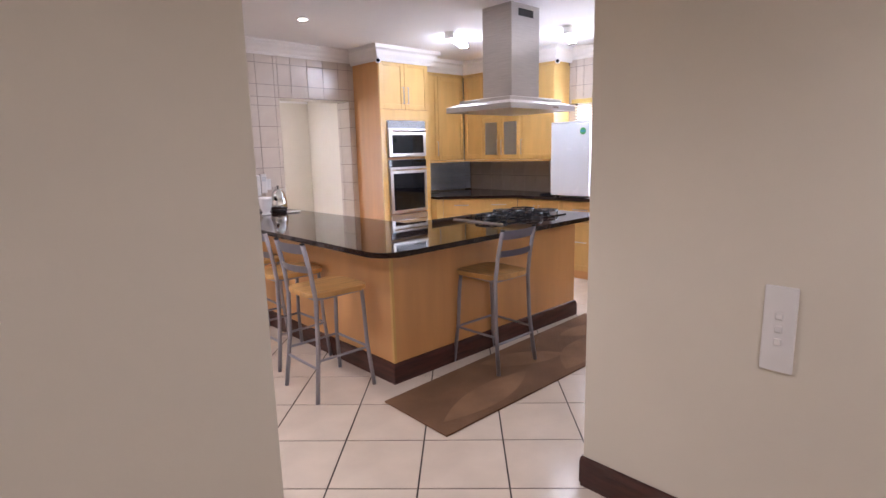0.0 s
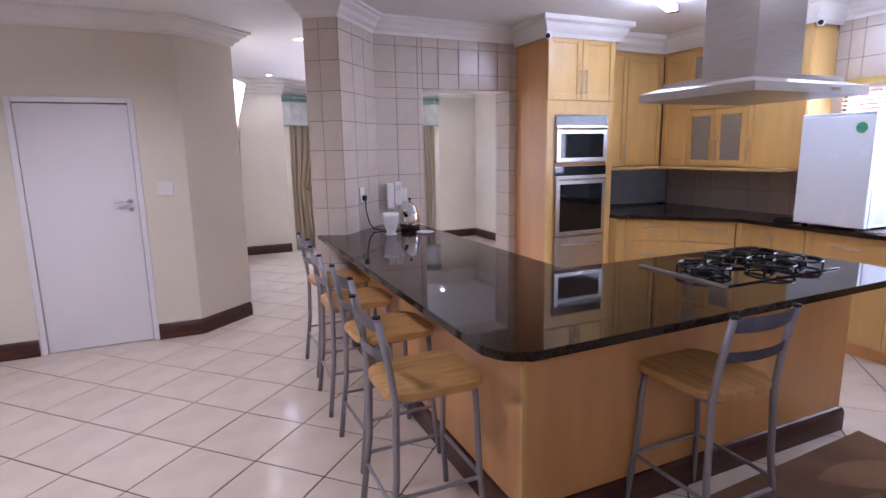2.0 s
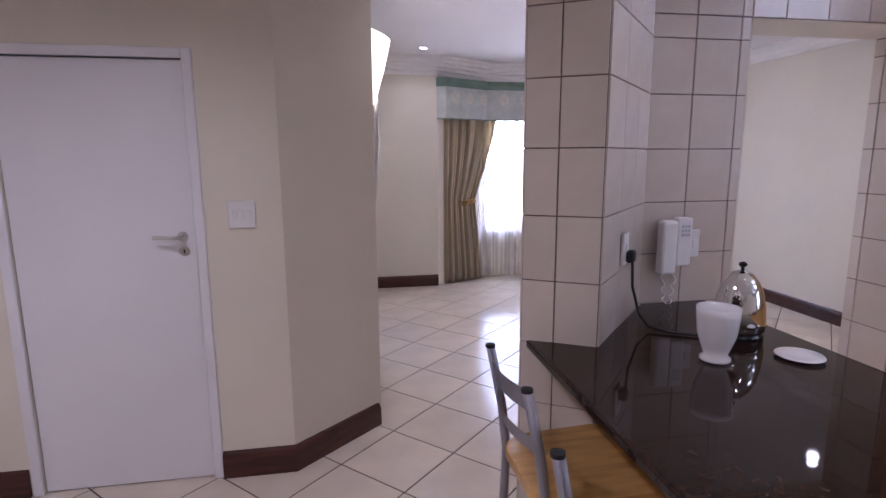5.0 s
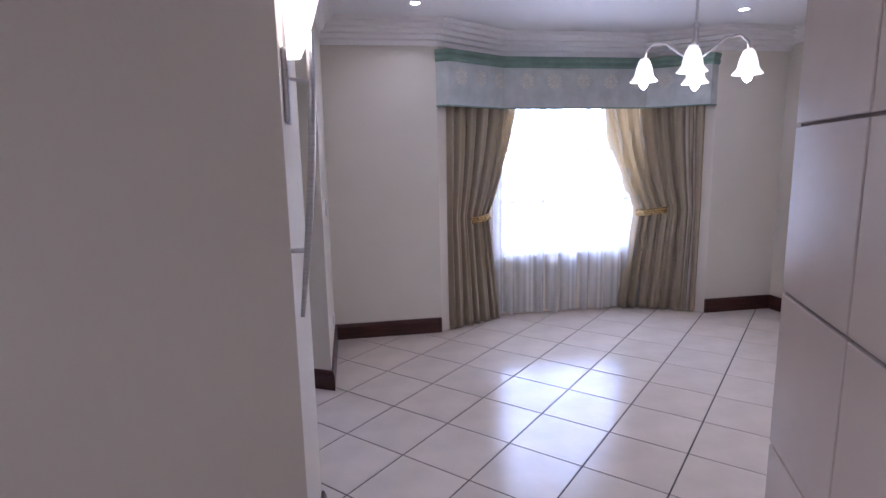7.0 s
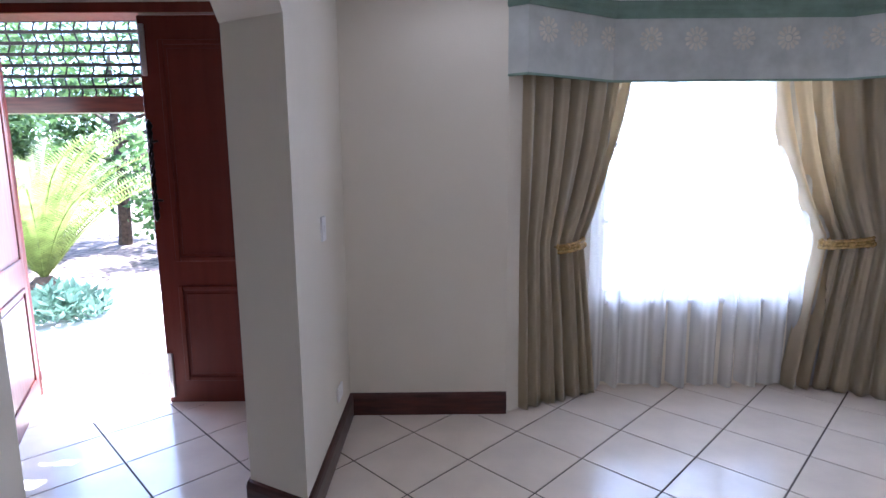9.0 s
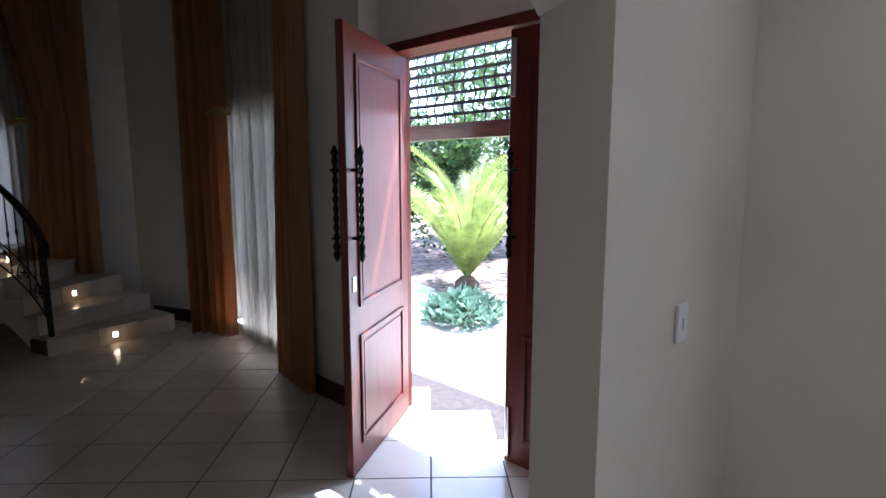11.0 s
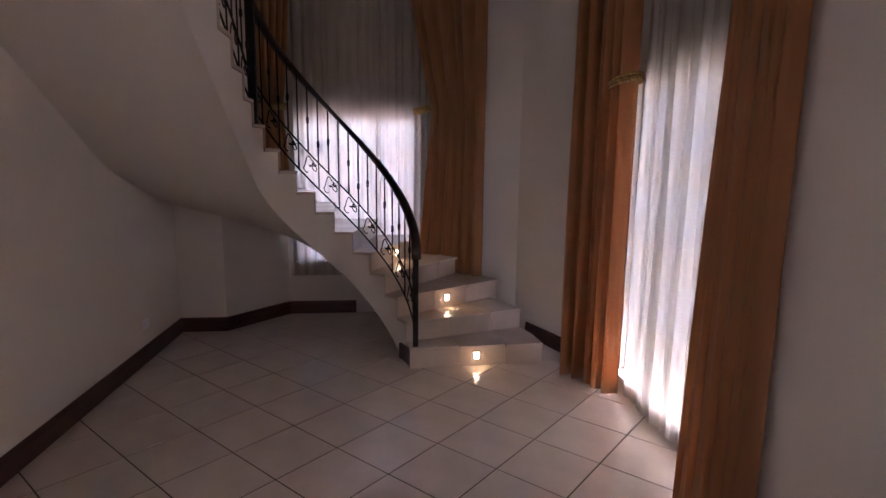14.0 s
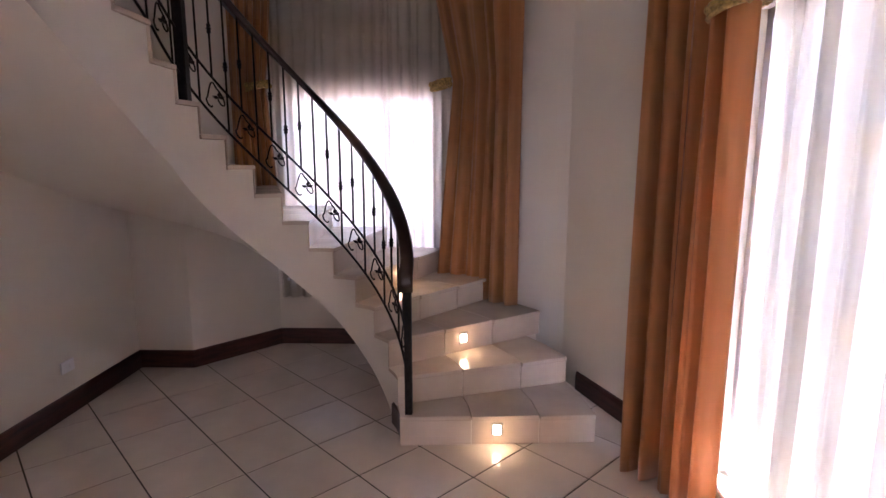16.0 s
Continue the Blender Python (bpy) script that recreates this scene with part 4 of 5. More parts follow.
# fittings with x below -1 are added to go with the fill lamps
for x, y in ((0.64, 6.22), (0.64, 5.26), (-1.6, 6.4), (-1.6, 4.4), (3.0, 3.6), (-3.2, 5.4), (0.05, 8.5), (0.08, 11.25), (2.78, 11.17), (2.8, 8.6), (-1.4, 0.6)):
    downlight(x, y)
for x, y, rz in ((2.35, 5.95, 30), (3.15, 5.05, 30)):
    tl = thing("fluorescent_light", T(x, y, H, rz), "ceiling fluorescent fitting with lit tubes", "ceiling light", "kitchen tube lights")
    part("tray", box(-0.30, 0.30, -0.05, 0.05, -0.03, 0, 0.004), M_WHITE, tl)
    for sy in (-0.03, 0.03):
        bb = bmesh.new()
        tube([(-0.28, sy, -0.05), (0.28, sy, -0.05)], 0.014, 10, bb)
        part("tube", bb, M_TUBE, tl, "lit tube", smooth=True)
    part("end_holder", box(-0.34, -0.28, -0.05, 0.05, -0.07, -0.0, 0.006), M_CHROME, tl)
    part("end_holder", box(0.28, 0.34, -0.05, 0.05, -0.07, -0.0, 0.006), M_CHROME, tl)

# ---------- dining room ----------


def along(path, s):
    P = [Vector(p) for p in path]
    tot = sum((b - a).length for a, b in zip(P, P[1:]))
    s *= tot
    for a, b in zip(P, P[1:]):
        l = (b - a).length
        if s <= l + 1e-6:
            d = (b - a) / l
            return a + d * s, d
        s -= l
    return P[-1], (P[-1] - P[-2]).normalized()


def curtain(name, path, z0, z1, mat_, folds, depth, label, tie=None, sweep=0.0, pool=0.0, side=0, group="", seed=1, cols_per=12, thick=0.004, loose=0.30):
    """A hung cloth along plan points; a tie at height z gathers it towards one side."""
    rnd = random.Random(seed)
    wid = [rnd.uniform(0.6, 1.5) for _ in range(folds)]
    edge = [0.0]
    for w_ in wid:
        edge.append(edge[-1] + w_ / sum(wid))
    am = [rnd.uniform(0.6, 1.25) for _ in range(folds + 1)]
    lean = [rnd.uniform(-0.5, 0.5) for _ in range(folds + 1)]
    n = folds * cols_per
    rows = []
    nz = 36
    for k in range(nz + 1):
        z = z1 + (z0 - z1) * k / nz
        row = []
        for i in range(n + 1):
            f = i / cols_per
            j = min(int(f), folds - 1)
            v = f - j
            u = edge[j] + (edge[j + 1] - edge[j]) * v
            uu = u
            g = 0.0
            if tie:
                zt, keep = tie
                if z >= zt:
                    g = max(0.0, 1 - (z - zt) / (z1 - zt)) ** 1.9
                else:
                    g = max(0.0, 1 - (zt - z) / (zt - z0) * loose) ** 1.3
                w_ = 1 + (keep - 1) * g
                uu = u * w_ if side == 0 else 1 - (1 - u) * w_
            p, d = along(path, min(1, max(0, uu)))
            nrm = Vector((-d.y, d.x))
            swing = v + 0.10 * math.sin(2 * math.pi * v) * (1 + lean[j]) + 0.05 * math.sin(z * 1.7 + 2.3 * j)
            a = depth * (am[j] + (am[j + 1] - am[j]) * v) * (1 - 0.35 * g) * (0.7 + 0.3 * k / nz)
            c_ = math.cos(2 * math.pi * swing)
            o = a * math.copysign(abs(c_) ** 0.75, c_)
            o += 0.10 * depth * math.sin(4 * math.pi * v + lean[j] * 4 + z * 0.9)
            row.append((p.x + nrm.x * o, p.y + nrm.y * o, z + (pool * math.sin(f * 4.1) if k == nz else 0)))
        rows.append(row)
    t = thing(name, T(0, 0), label, "curtain", group)
    part("cloth", sheet(rows, thick=thick), mat_, t, smooth=True)
    return t


def shift(t, dy):
    t.matrix_world = T(0, dy)



def tieback(t, at, rz, w=0.13, d=0.07, m_=None):
    b = bmesh.new()
    mt = T(at[0], at[1], at[2], rz)
    for k in range(3):
        tube([mt @ Vector((w * math.cos(a), d * math.sin(a), 0.02 * (k - 1) + 0.02 * math.cos(a))) for a in [2 * math.pi * j / 20 for j in range(21)]], 0.012, 7, b)
    for k in range(9):
        a = 2 * math.pi * k / 9
        c_ = mt @ Vector((w * math.cos(a), d * math.sin(a), 0.0))
        lathe([(0.002, -0.024), (0.018, -0.012), (0.022, 0.0), (0.018, 0.012), (0.002, 0.024)], 7, b, at=c_)
    part("tieback", b, m_ or M_GOLD, t, "gold rope tieback", smooth=True)


# pelmet
pm = thing("pelmet", T(0, 0), "pale blue fabric pelmet with cream flowers and a green band", "pelmet")
PEL = [(3.03, 11.915), (2.93, 11.86), (2.47, 12.19), (1.0, 12.19), (0.42, 11.86), (0.32, 11.915)]
part("board", moulding(PEL, [(0, 2.06), (0.012, 2.06), (0.012, 2.45), (0, 2.45)]), M_PELMET, pm)
part("top_band", moulding(PEL, [(-0.002, 2.43), (0.022, 2.43), (0.030, 2.45), (0.024, 2.48), (0.034, 2.50), (0.034, 2.53), (-0.002, 2.53)]), M_PELGREEN, pm, "green ribbed top band")
part("hem", moulding(PEL, [(0.0, 2.053), (0.016, 2.053), (0.016, 2.066), (0.0, 2.066)]), M_PELGREEN, pm)
for s in [0.085, 0.165, 0.25, 0.345, 0.44, 0.54, 0.635, 0.73, 0.825, 0.91]:
    p, d = along(PEL[::-1], s)
    nn = Vector((d.y, -d.x))
    fm = Matrix.Translation((p.x + nn.x * 0.0125, p.y + nn.y * 0.0125, 2.31)) @ Matrix.Rotation(math.atan2(d.y, d.x), 4, "Z") @ Matrix.Rotation(radians(90), 4, "X")
    fl = bmesh.new()
    for k in range(12):
        a = 2 * math.pi * k / 12
        prism([(0.028 * math.cos(a - 0.22), 0.028 * math.sin(a - 0.22)), (0.066 * math.cos(a - 0.17), 0.066 * math.sin(a - 0.17)), (0.074 * math.cos(a), 0.074 * math.sin(a)), (0.066 * math.cos(a + 0.17), 0.066 * math.sin(a + 0.17)), (0.028 * math.cos(a + 0.22), 0.028 * math.sin(a + 0.22))], 0, 0.0015, fl)
    prism([(0.02 * math.cos(u), 0.02 * math.sin(u)) for u in [2 * math.pi * j / 14 for j in range(14)]], 0, 0.0015, fl)
    bmesh.ops.transform(fl, matrix=fm, verts=fl.verts)
    part("flower", fl, M_FLOWER, pm, "cream printed flower")

t = curtain("olive_curtain", [(0.40, 11.92), (0.98, 12.215), (1.18, 12.24)], 0.01, 2.40, M_OLIVE, 7, 0.062, "olive green satin curtain tied back beside the bay window", tie=(1.06, 0.58), side=0, group="dining room curtains", seed=3)
tieback(t, (0.73, 12.085, 1.04), 27, 0.115, 0.08)
shift(t, -0.085)
t = curtain("olive_curtain", [(2.02, 12.24), (2.50, 12.215), (2.97, 11.92)], 0.01, 2.40, M_OLIVE, 8, 0.062, "olive green satin curtain tied back beside the bay window", tie=(1.05, 0.60), side=1, group="dining room curtains", seed=5)
tieback(t, (2.56, 12.14, 1.03), -31, 0.14, 0.085)
shift(t, -0.085)
t = curtain("sheer_curtain", [(0.75, 12.22), (1.05, 12.27), (2.45, 12.27), (2.75, 12.20)], 0.015, 2.30, M_SHEER, 13, 0.05, "white sheer voile curtain over the bay window", seed=9, cols_per=10, thick=0, pool=0.015)
shift(t, -0.085)
shift(pm, -0.11)

# chandelier
ch = thing("chandelier", T(1.5, 9.9, 0), "steel chandelier with lit bell-shaped glass shades", "chandelier")
part("ceiling_rose", lathe([(0.06, H - 0.03), (0.06, H), (0.01, H)], 20), M_STEEL, ch)
part("stem", tube([(0, 0, H - 0.02), (0, 0, 2.16)], 0.008, 8), M_STEEL, ch)
part("hub", lathe([(0.005, 2.10), (0.03, 2.12), (0.035, 2.15), (0.02, 2.18), (0.012, 2.30), (0.02, 2.32), (0.008, 2.34)], 16), M_STEEL, ch, smooth=True)
for k in range(4):
    a = 2 * math.pi * k / 4 + radians(144)
    ca, sa = math.cos(a), math.sin(a)
    arm = part("arm", tube([(0.03 * ca, 0.03 * sa, 2.14), (0.075 * ca, 0.075 * sa, 2.17), (0.155 * ca, 0.155 * sa, 2.235), (0.225 * ca, 0.225 * sa, 2.24), (0.265 * ca, 0.265 * sa, 2.20), (0.27 * ca, 0.27 * sa, 2.15)], 0.008, 8), M_STEEL, ch, smooth=True)
    sh_ = part("shade", lathe([(0.022, 2.16), (0.032, 2.145), (0.045, 2.11), (0.055, 2.06), (0.080, 2.03), (0.078, 2.028), (0.05, 2.06), (0.03, 2.14)], 20, at=(0.27 * ca, 0.27 * sa, 0), cap=False), M_SHADE, ch, "lit opal glass shade", smooth=True)
    part("bulb", lathe([(0.005, 1.985), (0.02, 2.0), (0.026, 2.02), (0.014, 2.06)], 12, at=(0.27 * ca, 0.27 * sa, 0)), M_BULB, ch, smooth=True)

# wall lamp
sl = thing("wall_lamp", T(-0.66, 8.79, 0), "steel wall lamp with a long curved rod and lit shade", "wall lamp")
part("backplate", box(0.0, 0.02, -0.035, 0.035, 1.72, 1.95, 0.008, 2), M_STEEL, sl)
part("rod", tube([(0.028, -0.15, 1.13), (0.045, -0.115, 1.28), (0.062, -0.075, 1.44), (0.078, -0.03, 1.64), (0.087, 0.0, 1.84), (0.085, 0.025, 2.05)], 0.012, 10, rr=[0.007, 0.010, 0.012, 0.013, 0.013, 0.012]), M_STEEL, sl, smooth=True)
part("arm", tube([(0.018, 0, 1.86), (0.087, 0.0, 1.85)], 0.006, 8), M_STEEL, sl)
part("arm", tube([(0.0, -0.10, 1.33), (0.05, -0.10, 1.33)], 0.008, 8), M_STEEL, sl)
rows = []
for k in range(9):
    f = k / 8
    r_ = 0.30 + 0.95 * f ** 0.8
    rows.append([(0.02 + 0.13 * math.sin(math.pi * j / 12) * r_, -0.13 * math.cos(math.pi * j / 12) * (r_ - 0.08), 1.92 + 0.46 * f - 0.05 * f * math.sin(math.pi * j / 12)) for j in range(13)])
part("shade", sheet(rows, thick=0.004), M_SHADE, sl, "lit frosted glass shade", smooth=True)

# ---------- stair hall ----------
CX, CY, RI, RISE, STEP_A, A0 = -6.00, 9.93, 0.615, 0.18, 15.3, 93.5
NST = 22


def polar(r, deg, z=None):
    """A place by radius and turn; past the half turn the flight runs straight along the wall."""
    if deg > 270:
        x, y = CX + (deg - 270) / STEP_A * 0.27, CY - r
    else:
        x, y = CX + r * math.cos(radians(deg)), CY + r * math.sin(radians(deg))
    return (x, y) if z is None else (x, y, z)


stair = thing("spiral_staircase", T(0, 0), "curved plastered staircase with beige tiled treads", "staircase")


def rout(n):
    return 1.75 if n < 2 else 1.86


def drop(k):
    return 0.30 + 0.16 * min(1, max(0, (k - 5) / 7))


# plastered body under the treads
bd = bmesh.new()
ring = []
for k in range(NST * 4 + 1):
    a = A0 + STEP_A * k / 4
    top = RISE * (k / 4)
    zt = RISE * math.floor(k / 4 + 1e-6) + 0.0
    zb = max(-0.02, top - drop(k / 4))
    ring.append((a, zt, zb))
for (a, zt, zb), (a2, zt2, zb2) in zip(ring, ring[1:]):
    n = int((a - A0 + 1e-6) / STEP_A) + 1
    ztop = RISE * n - 0.028
    ro = rout(n - 1) - 0.02
    lo1, lo2 = min(zb + 0.01, ztop - 0.02), min(zb2 + 0.01, ztop - 0.02)
    vs = []
    for (aa, zl) in ((a, lo1), (a2, lo2)):
        vs.append([bd.verts.new(polar(RI, aa, zl)), bd.verts.new(polar(ro, aa, zl)), bd.verts.new(polar(ro, aa, ztop)), bd.verts.new(polar(RI, aa, ztop))])
    A_, B_ = vs
    for j in range(4):
        bd.faces.new((A_[j], A_[(j + 1) % 4], B_[(j + 1) % 4], B_[j]))
    bd.faces.new(A_[::-1])
    bd.faces.new(B_)
bmesh.ops.remove_doubles(bd, verts=bd.verts, dist=1e-4)
part("body", bd, M_WALL, stair, "cream plastered soffit and string")
rows = []
for k in range(12, NST * 8 + 1):
    a = A0 + STEP_A * k / 8
    zz = max(-0.02, RISE * k / 8 - drop(k / 8))
    rows.append([polar(r_, a, zz) for r_ in (RI - 0.003, 1.0, 1.3, 1.6, 1.85)])
part("soffit", sheet(rows), M_WALL, stair, "smooth cream plastered soffit", smooth=True)
rows = []
for k in range(0, NST * 8 + 1):
    a = A0 + STEP_A * k / 8
    rows.append([polar(RI - 0.003, a, max(-0.02, RISE * k / 8 - drop(k / 8))), polar(RI - 0.003, a, RISE * k / 8 - 0.03)])
part("string", sheet(rows), M_WALL, stair, "cream plastered string", smooth=True)
for n in range(NST):
    a = A0 + STEP_A * n
    z = RISE * (n + 1)
    ro = rout(n)
    # tread pieces and riser pieces
    cuts = [RI - 0.02, RI + 0.40, RI + 0.80, ro]
    for c0, c1 in zip(cuts, cuts[1:]):
        g = 0.003
        pl = [polar(c0 + g, a - 1.2), polar(c1 - g, a - 0.6), polar(c1 - g, a + STEP_A / 2), polar(c1 - g, a + STEP_A), polar(c0 + g, a + STEP_A), polar(c0 + g, a + STEP_A / 2)]
        part("tread_tile", prism(pl, z - 0.026, z, bev=0.003, seg=1), M_STEP, stair)
        p0, p1 = Vector(polar(c0 + g, a)), Vector(polar(c1 - g, a))
        dd = (p1 - p0).normalized()
        nn = Vector((dd.y, -dd.x)) * 0.008
        part("riser_tile", prism([tuple(p0 + nn), tuple(p1 + nn), tuple(p1), tuple(p0)], z - RISE + 0.002, z - 0.028), M_STEP, stair)
part("plinth", moulding([polar(RI - 0.004, A0 + j * 3) for j in range(10)], [(0, 0), (0.014, 0), (0.014, 0.13), (0, 0.14)]), M_SKIRT, stair, "dark mahogany plinth")
# step lamps
for n in (0, 2, 4):
    a = A0 + STEP_A * n
    r_ = RI + 0.55
    x, y = polar(r_, a)
    lm = thing("step_lamp", T(x, y, RISE * n + 0.092, a + 0), "small square step lamp, lit, in the stair riser", "step lamp", "step lamps")
    part("frame", box(-0.035, 0.035, -0.016, -0.006, -0.04, 0.04, 0.002), M_STEEL, lm)
    part("lens", box(-0.022, 0.022, -0.018, -0.0155, -0.026, 0.026), M_STEPLAMP, lm, "glowing lens")
    lo = lamp_light("step_lamp_light", (x + 0.05 * math.sin(radians(a)), y - 0.05 * math.cos(radians(a)), RISE * n + 0.09), 0.025, (1.0, 0.7, 0.35), 0.02)

# railing
rl = thing("stair_railing", T(0, 0), "black wrought iron stair railing with scrolls and a dark wooden handrail", "railing")
RR = RI + 0.035


def helix(k0, k1, dz, m=6):
    n = int((k1 - k0) * m)
    return [polar(RR, A0 + STEP_A * (k0 + (k1 - k0) * j / n), RISE * (k0 + (k1 - k0) * j / n + 1) + dz) for j in range(n + 1)]


def ribbon(pts, w, h):
    b = bmesh.new()
    rings = []
    for i, p in enumerate(pts):
        d = Vector(pts[min(i + 1, len(pts) - 1)]) - Vector(pts[max(0, i - 1)])
        u = Vector((d.y, -d.x, 0)).normalized()
        p = Vector(p)
        rings.append([b.verts.new(p + u * sx * w / 2 + Vector((0, 0, sz * h / 2))) for sx, sz in ((-1, -0.6), (1, -0.6), (1, 0.5), (0.6, 1), (-0.6, 1), (-1, 0.5))])
    for A_, B_ in zip(rings, rings[1:]):
        for j in range(6):
            b.faces.new((A_[j], A_[(j + 1) % 6], B_[(j + 1) % 6], B_[j]))
    b.faces.new(rings[0][::-1])
    b.faces.new(rings[-1])
    return b


HR = helix(0.25, 21.6, 0.86)
x0, y0, z0 = HR[0]
part("handrail", ribbon([(x0 + 0.10, y0 - 0.0, z0 - 0.13), (x0 + 0.085, y0 + 0.0, z0 - 0.05)] + HR, 0.075, 0.065), mat("dark handrail wood", (0.035, 0.016, 0.010), 0.3, var=0.2, coat=0.3), rl, "dark polished handrail", smooth=True)
nx, ny = polar(RR, A0 + 3)
part("newel_post", box(nx - 0.022, nx + 0.022, ny - 0.022, ny + 0.022, RISE, 1.06, 0.004), M_IRON, rl)
part("newel_cap", lathe([(0.03, 1.06), (0.035, 1.075), (0.02, 1.09)], 12, at=(nx, ny, 0)), M_IRON, rl)
nx2, ny2 = polar(RR, A0 + STEP_A * 10.3)
part("newel_post", box(nx2 - 0.028, nx2 + 0.028, ny2 - 0.028, ny2 + 0.028, RISE * 11, RISE * 11 + 1.0, 0.004), M_IRON, rl)
part("lower_rail", tube(helix(0.3, 21.6, 0.07), 0.008, 6), M_IRON, rl, smooth=True)
part("middle_rail", tube(helix(0.3, 21.6, 0.30), 0.008, 6), M_IRON, rl, smooth=True)
part("volute", tube([polar(RR, A0 + STEP_A * k, RISE * (k + 1) + dz) for k, dz in ((0.55, 0.30), (0.40, 0.16), (0.26, -0.02), (0.2, -0.10))], 0.009, 6), M_IRON, rl, smooth=True)


def scroll(k):
    """An S scroll between the two low rails, with a leaf."""
    b = bmesh.new()
    pts = []
    for j in range(27):
        s = j / 26
        th = 4.4 * (1 - s)
        r_ = 0.050 * (0.22 + 0.78 * s)
        pts.append((k - 0.22 + (r_ * math.cos(th + 1.2)) / 0.19, 0.215 + r_ * math.sin(th + 1.2)))
    ex, ez = pts[-1]
    for j in range(1, 10):
        s = j / 9
        pts.append((ex + (k + 0.20 - ex) * s, ez + (0.15 - ez) * s + 0.055 * math.sin(math.pi * s)))
    for j in range(1, 18):
        s = j / 17
        th = -3.6 * s + 1.0
        r_ = 0.036 * (1 - 0.7 * s)
        pts.append((k + 0.20 + (r_ * math.cos(th) - 0.02) / 0.19, 0.135 + r_ * math.sin(th) - 0.02 * (1 - s)))
    tube([polar(RR, A0 + STEP_A * kk, RISE * (kk + 1) + zz) for kk, zz in pts], 0.005, 5, b)
    return b


def leaf(k):
    b = bmesh.new()
    c_ = Vector(polar(RR, A0 + STEP_A * (k - 0.20), RISE * (k + 0.80) + 0.215))
    a = radians(A0 + STEP_A * k)
    ta = Vector((-math.sin(a), math.cos(a), 0))
    for ang in (20, 95, 160):
        d = ta * math.cos(radians(ang)) + Vector((0, 0, 1)) * math.sin(radians(ang))
        e = ta * -math.sin(radians(ang)) + Vector((0, 0, 1)) * math.cos(radians(ang))
        nrm = d.cross(e) * 0.002
        f = [b.verts.new(c_ + nrm + q) for q in (Vector((0, 0, 0)), d * 0.02 + e * 0.011, d * 0.042, d * 0.02 - e * 0.011)]
        g = [b.verts.new(c_ - nrm + q) for q in (Vector((0, 0, 0)), d * 0.02 + e * 0.011, d * 0.042, d * 0.02 - e * 0.011)]
        b.faces.new(f)
        b.faces.new(g[::-1])
        for j in range(4):
            b.faces.new((f[j], f[(j + 1) % 4], g[(j + 1) % 4], g[j]))
    return b


for j in range(41):
    k = 0.7 + j * 0.5
    p0 = polar(RR, A0 + STEP_A * k, RISE * (k + 1) + (0.07 if j % 2 == 0 else 0.30))
    p1 = polar(RR, A0 + STEP_A * k, RISE * (k + 1) + 0.845)
    bl = part("baluster", tube([p0, p1], 0.0065, 6), M_IRON, rl)
    if j % 2 == 1 or j % 4 == 0:
        zc = (p0[2] + p1[2]) / 2
        part("knot", lathe([(0.006, -0.03), (0.014, -0.02), (0.010, -0.008), (0.017, 0.0), (0.010, 0.008), (0.014, 0.02), (0.006, 0.03)], 8, at=(p0[0], p0[1], zc)), M_IRON, rl)
for j in range(20):
    k = 1.2 + j
    part("scroll", scroll(k), M_IRON, rl, smooth=True)
    part("leaf", leaf(k), M_IRON, rl)

# hall curtains
HC = "stair hall curtains"
t = curtain("rust_curtain", [(-5.84, 11.75), (-5.62, 11.93), (-5.36, 12.0)], 0.02, HF - 0.3, M_RUST, 5, 0.07, "rust satin full-height curtain beside the hall window", group=HC, seed=11)
tieback(t, (-5.42, 11.97, 2.27), 25, 0.12, 0.075)
curtain("rust_curtain", [(-4.42, 11.86), (-3.50, 11.71)], 0.02, HF - 0.3, M_RUST, 6, 0.055, "rust satin full-height curtain beside the front door", tie=(HF - 0.32, 0.34), side=1, loose=0.45, group=HC, seed=13)
curtain("sheer_curtain", [(-5.40, 12.11), (-3.9, 12.10)], 0.02, HF - 0.3, M_SHEERW, 13, 0.045, "ivory sheer voile curtain over the tall hall window", seed=15, cols_per=10, thick=0)
t = curtain("rust_curtain", [(-7.64, 10.42), (-7.42, 10.98), (-7.13, 11.30)], 0.545, HF - 0.3, M_RUST, 6, 0.055, "rust satin curtain tied back beside the stair window", tie=(2.25, 0.60), side=1, group=HC, seed=17)
tieback(t, (-7.55, 10.72, 2.24), 70, 0.08, 0.06)
t = curtain("rust_curtain", [(-7.50, 9.05), (-7.68, 9.45)], 1.30, HF - 0.3, M_RUST, 5, 0.04, "rust satin curtain tied back beside the stair window", tie=(2.25, 0.62), side=0, group=HC, seed=19)
tieback(t, (-7.58, 9.24, 2.24), 110, 0.09, 0.05)
curtain("sheer_curtain", [(-7.73, 9.30), (-7.74, 10.85)], 0.45, HF - 0.3, M_SHEERW, 18, 0.022, "ivory sheer voile curtain over the stair window", seed=21, cols_per=8, thick=0)

# ---------- front door ----------
fd = thing("door_2", T(0, 0), "double red mahogany front door, one leaf open", "door", kind="structure")
f = bmesh.new()
for a in ((-2.89, -2.845), (-1.035, -1.0)):
    merge(f, box(a[0], a[1], 11.955, 12.14, 0, 2.52, 0.004))
merge(f, box(-2.845, -1.035, 11.955, 12.14, 2.46, 2.52, 0.004))
part("door_frame", f, M_MAHOG, fd)


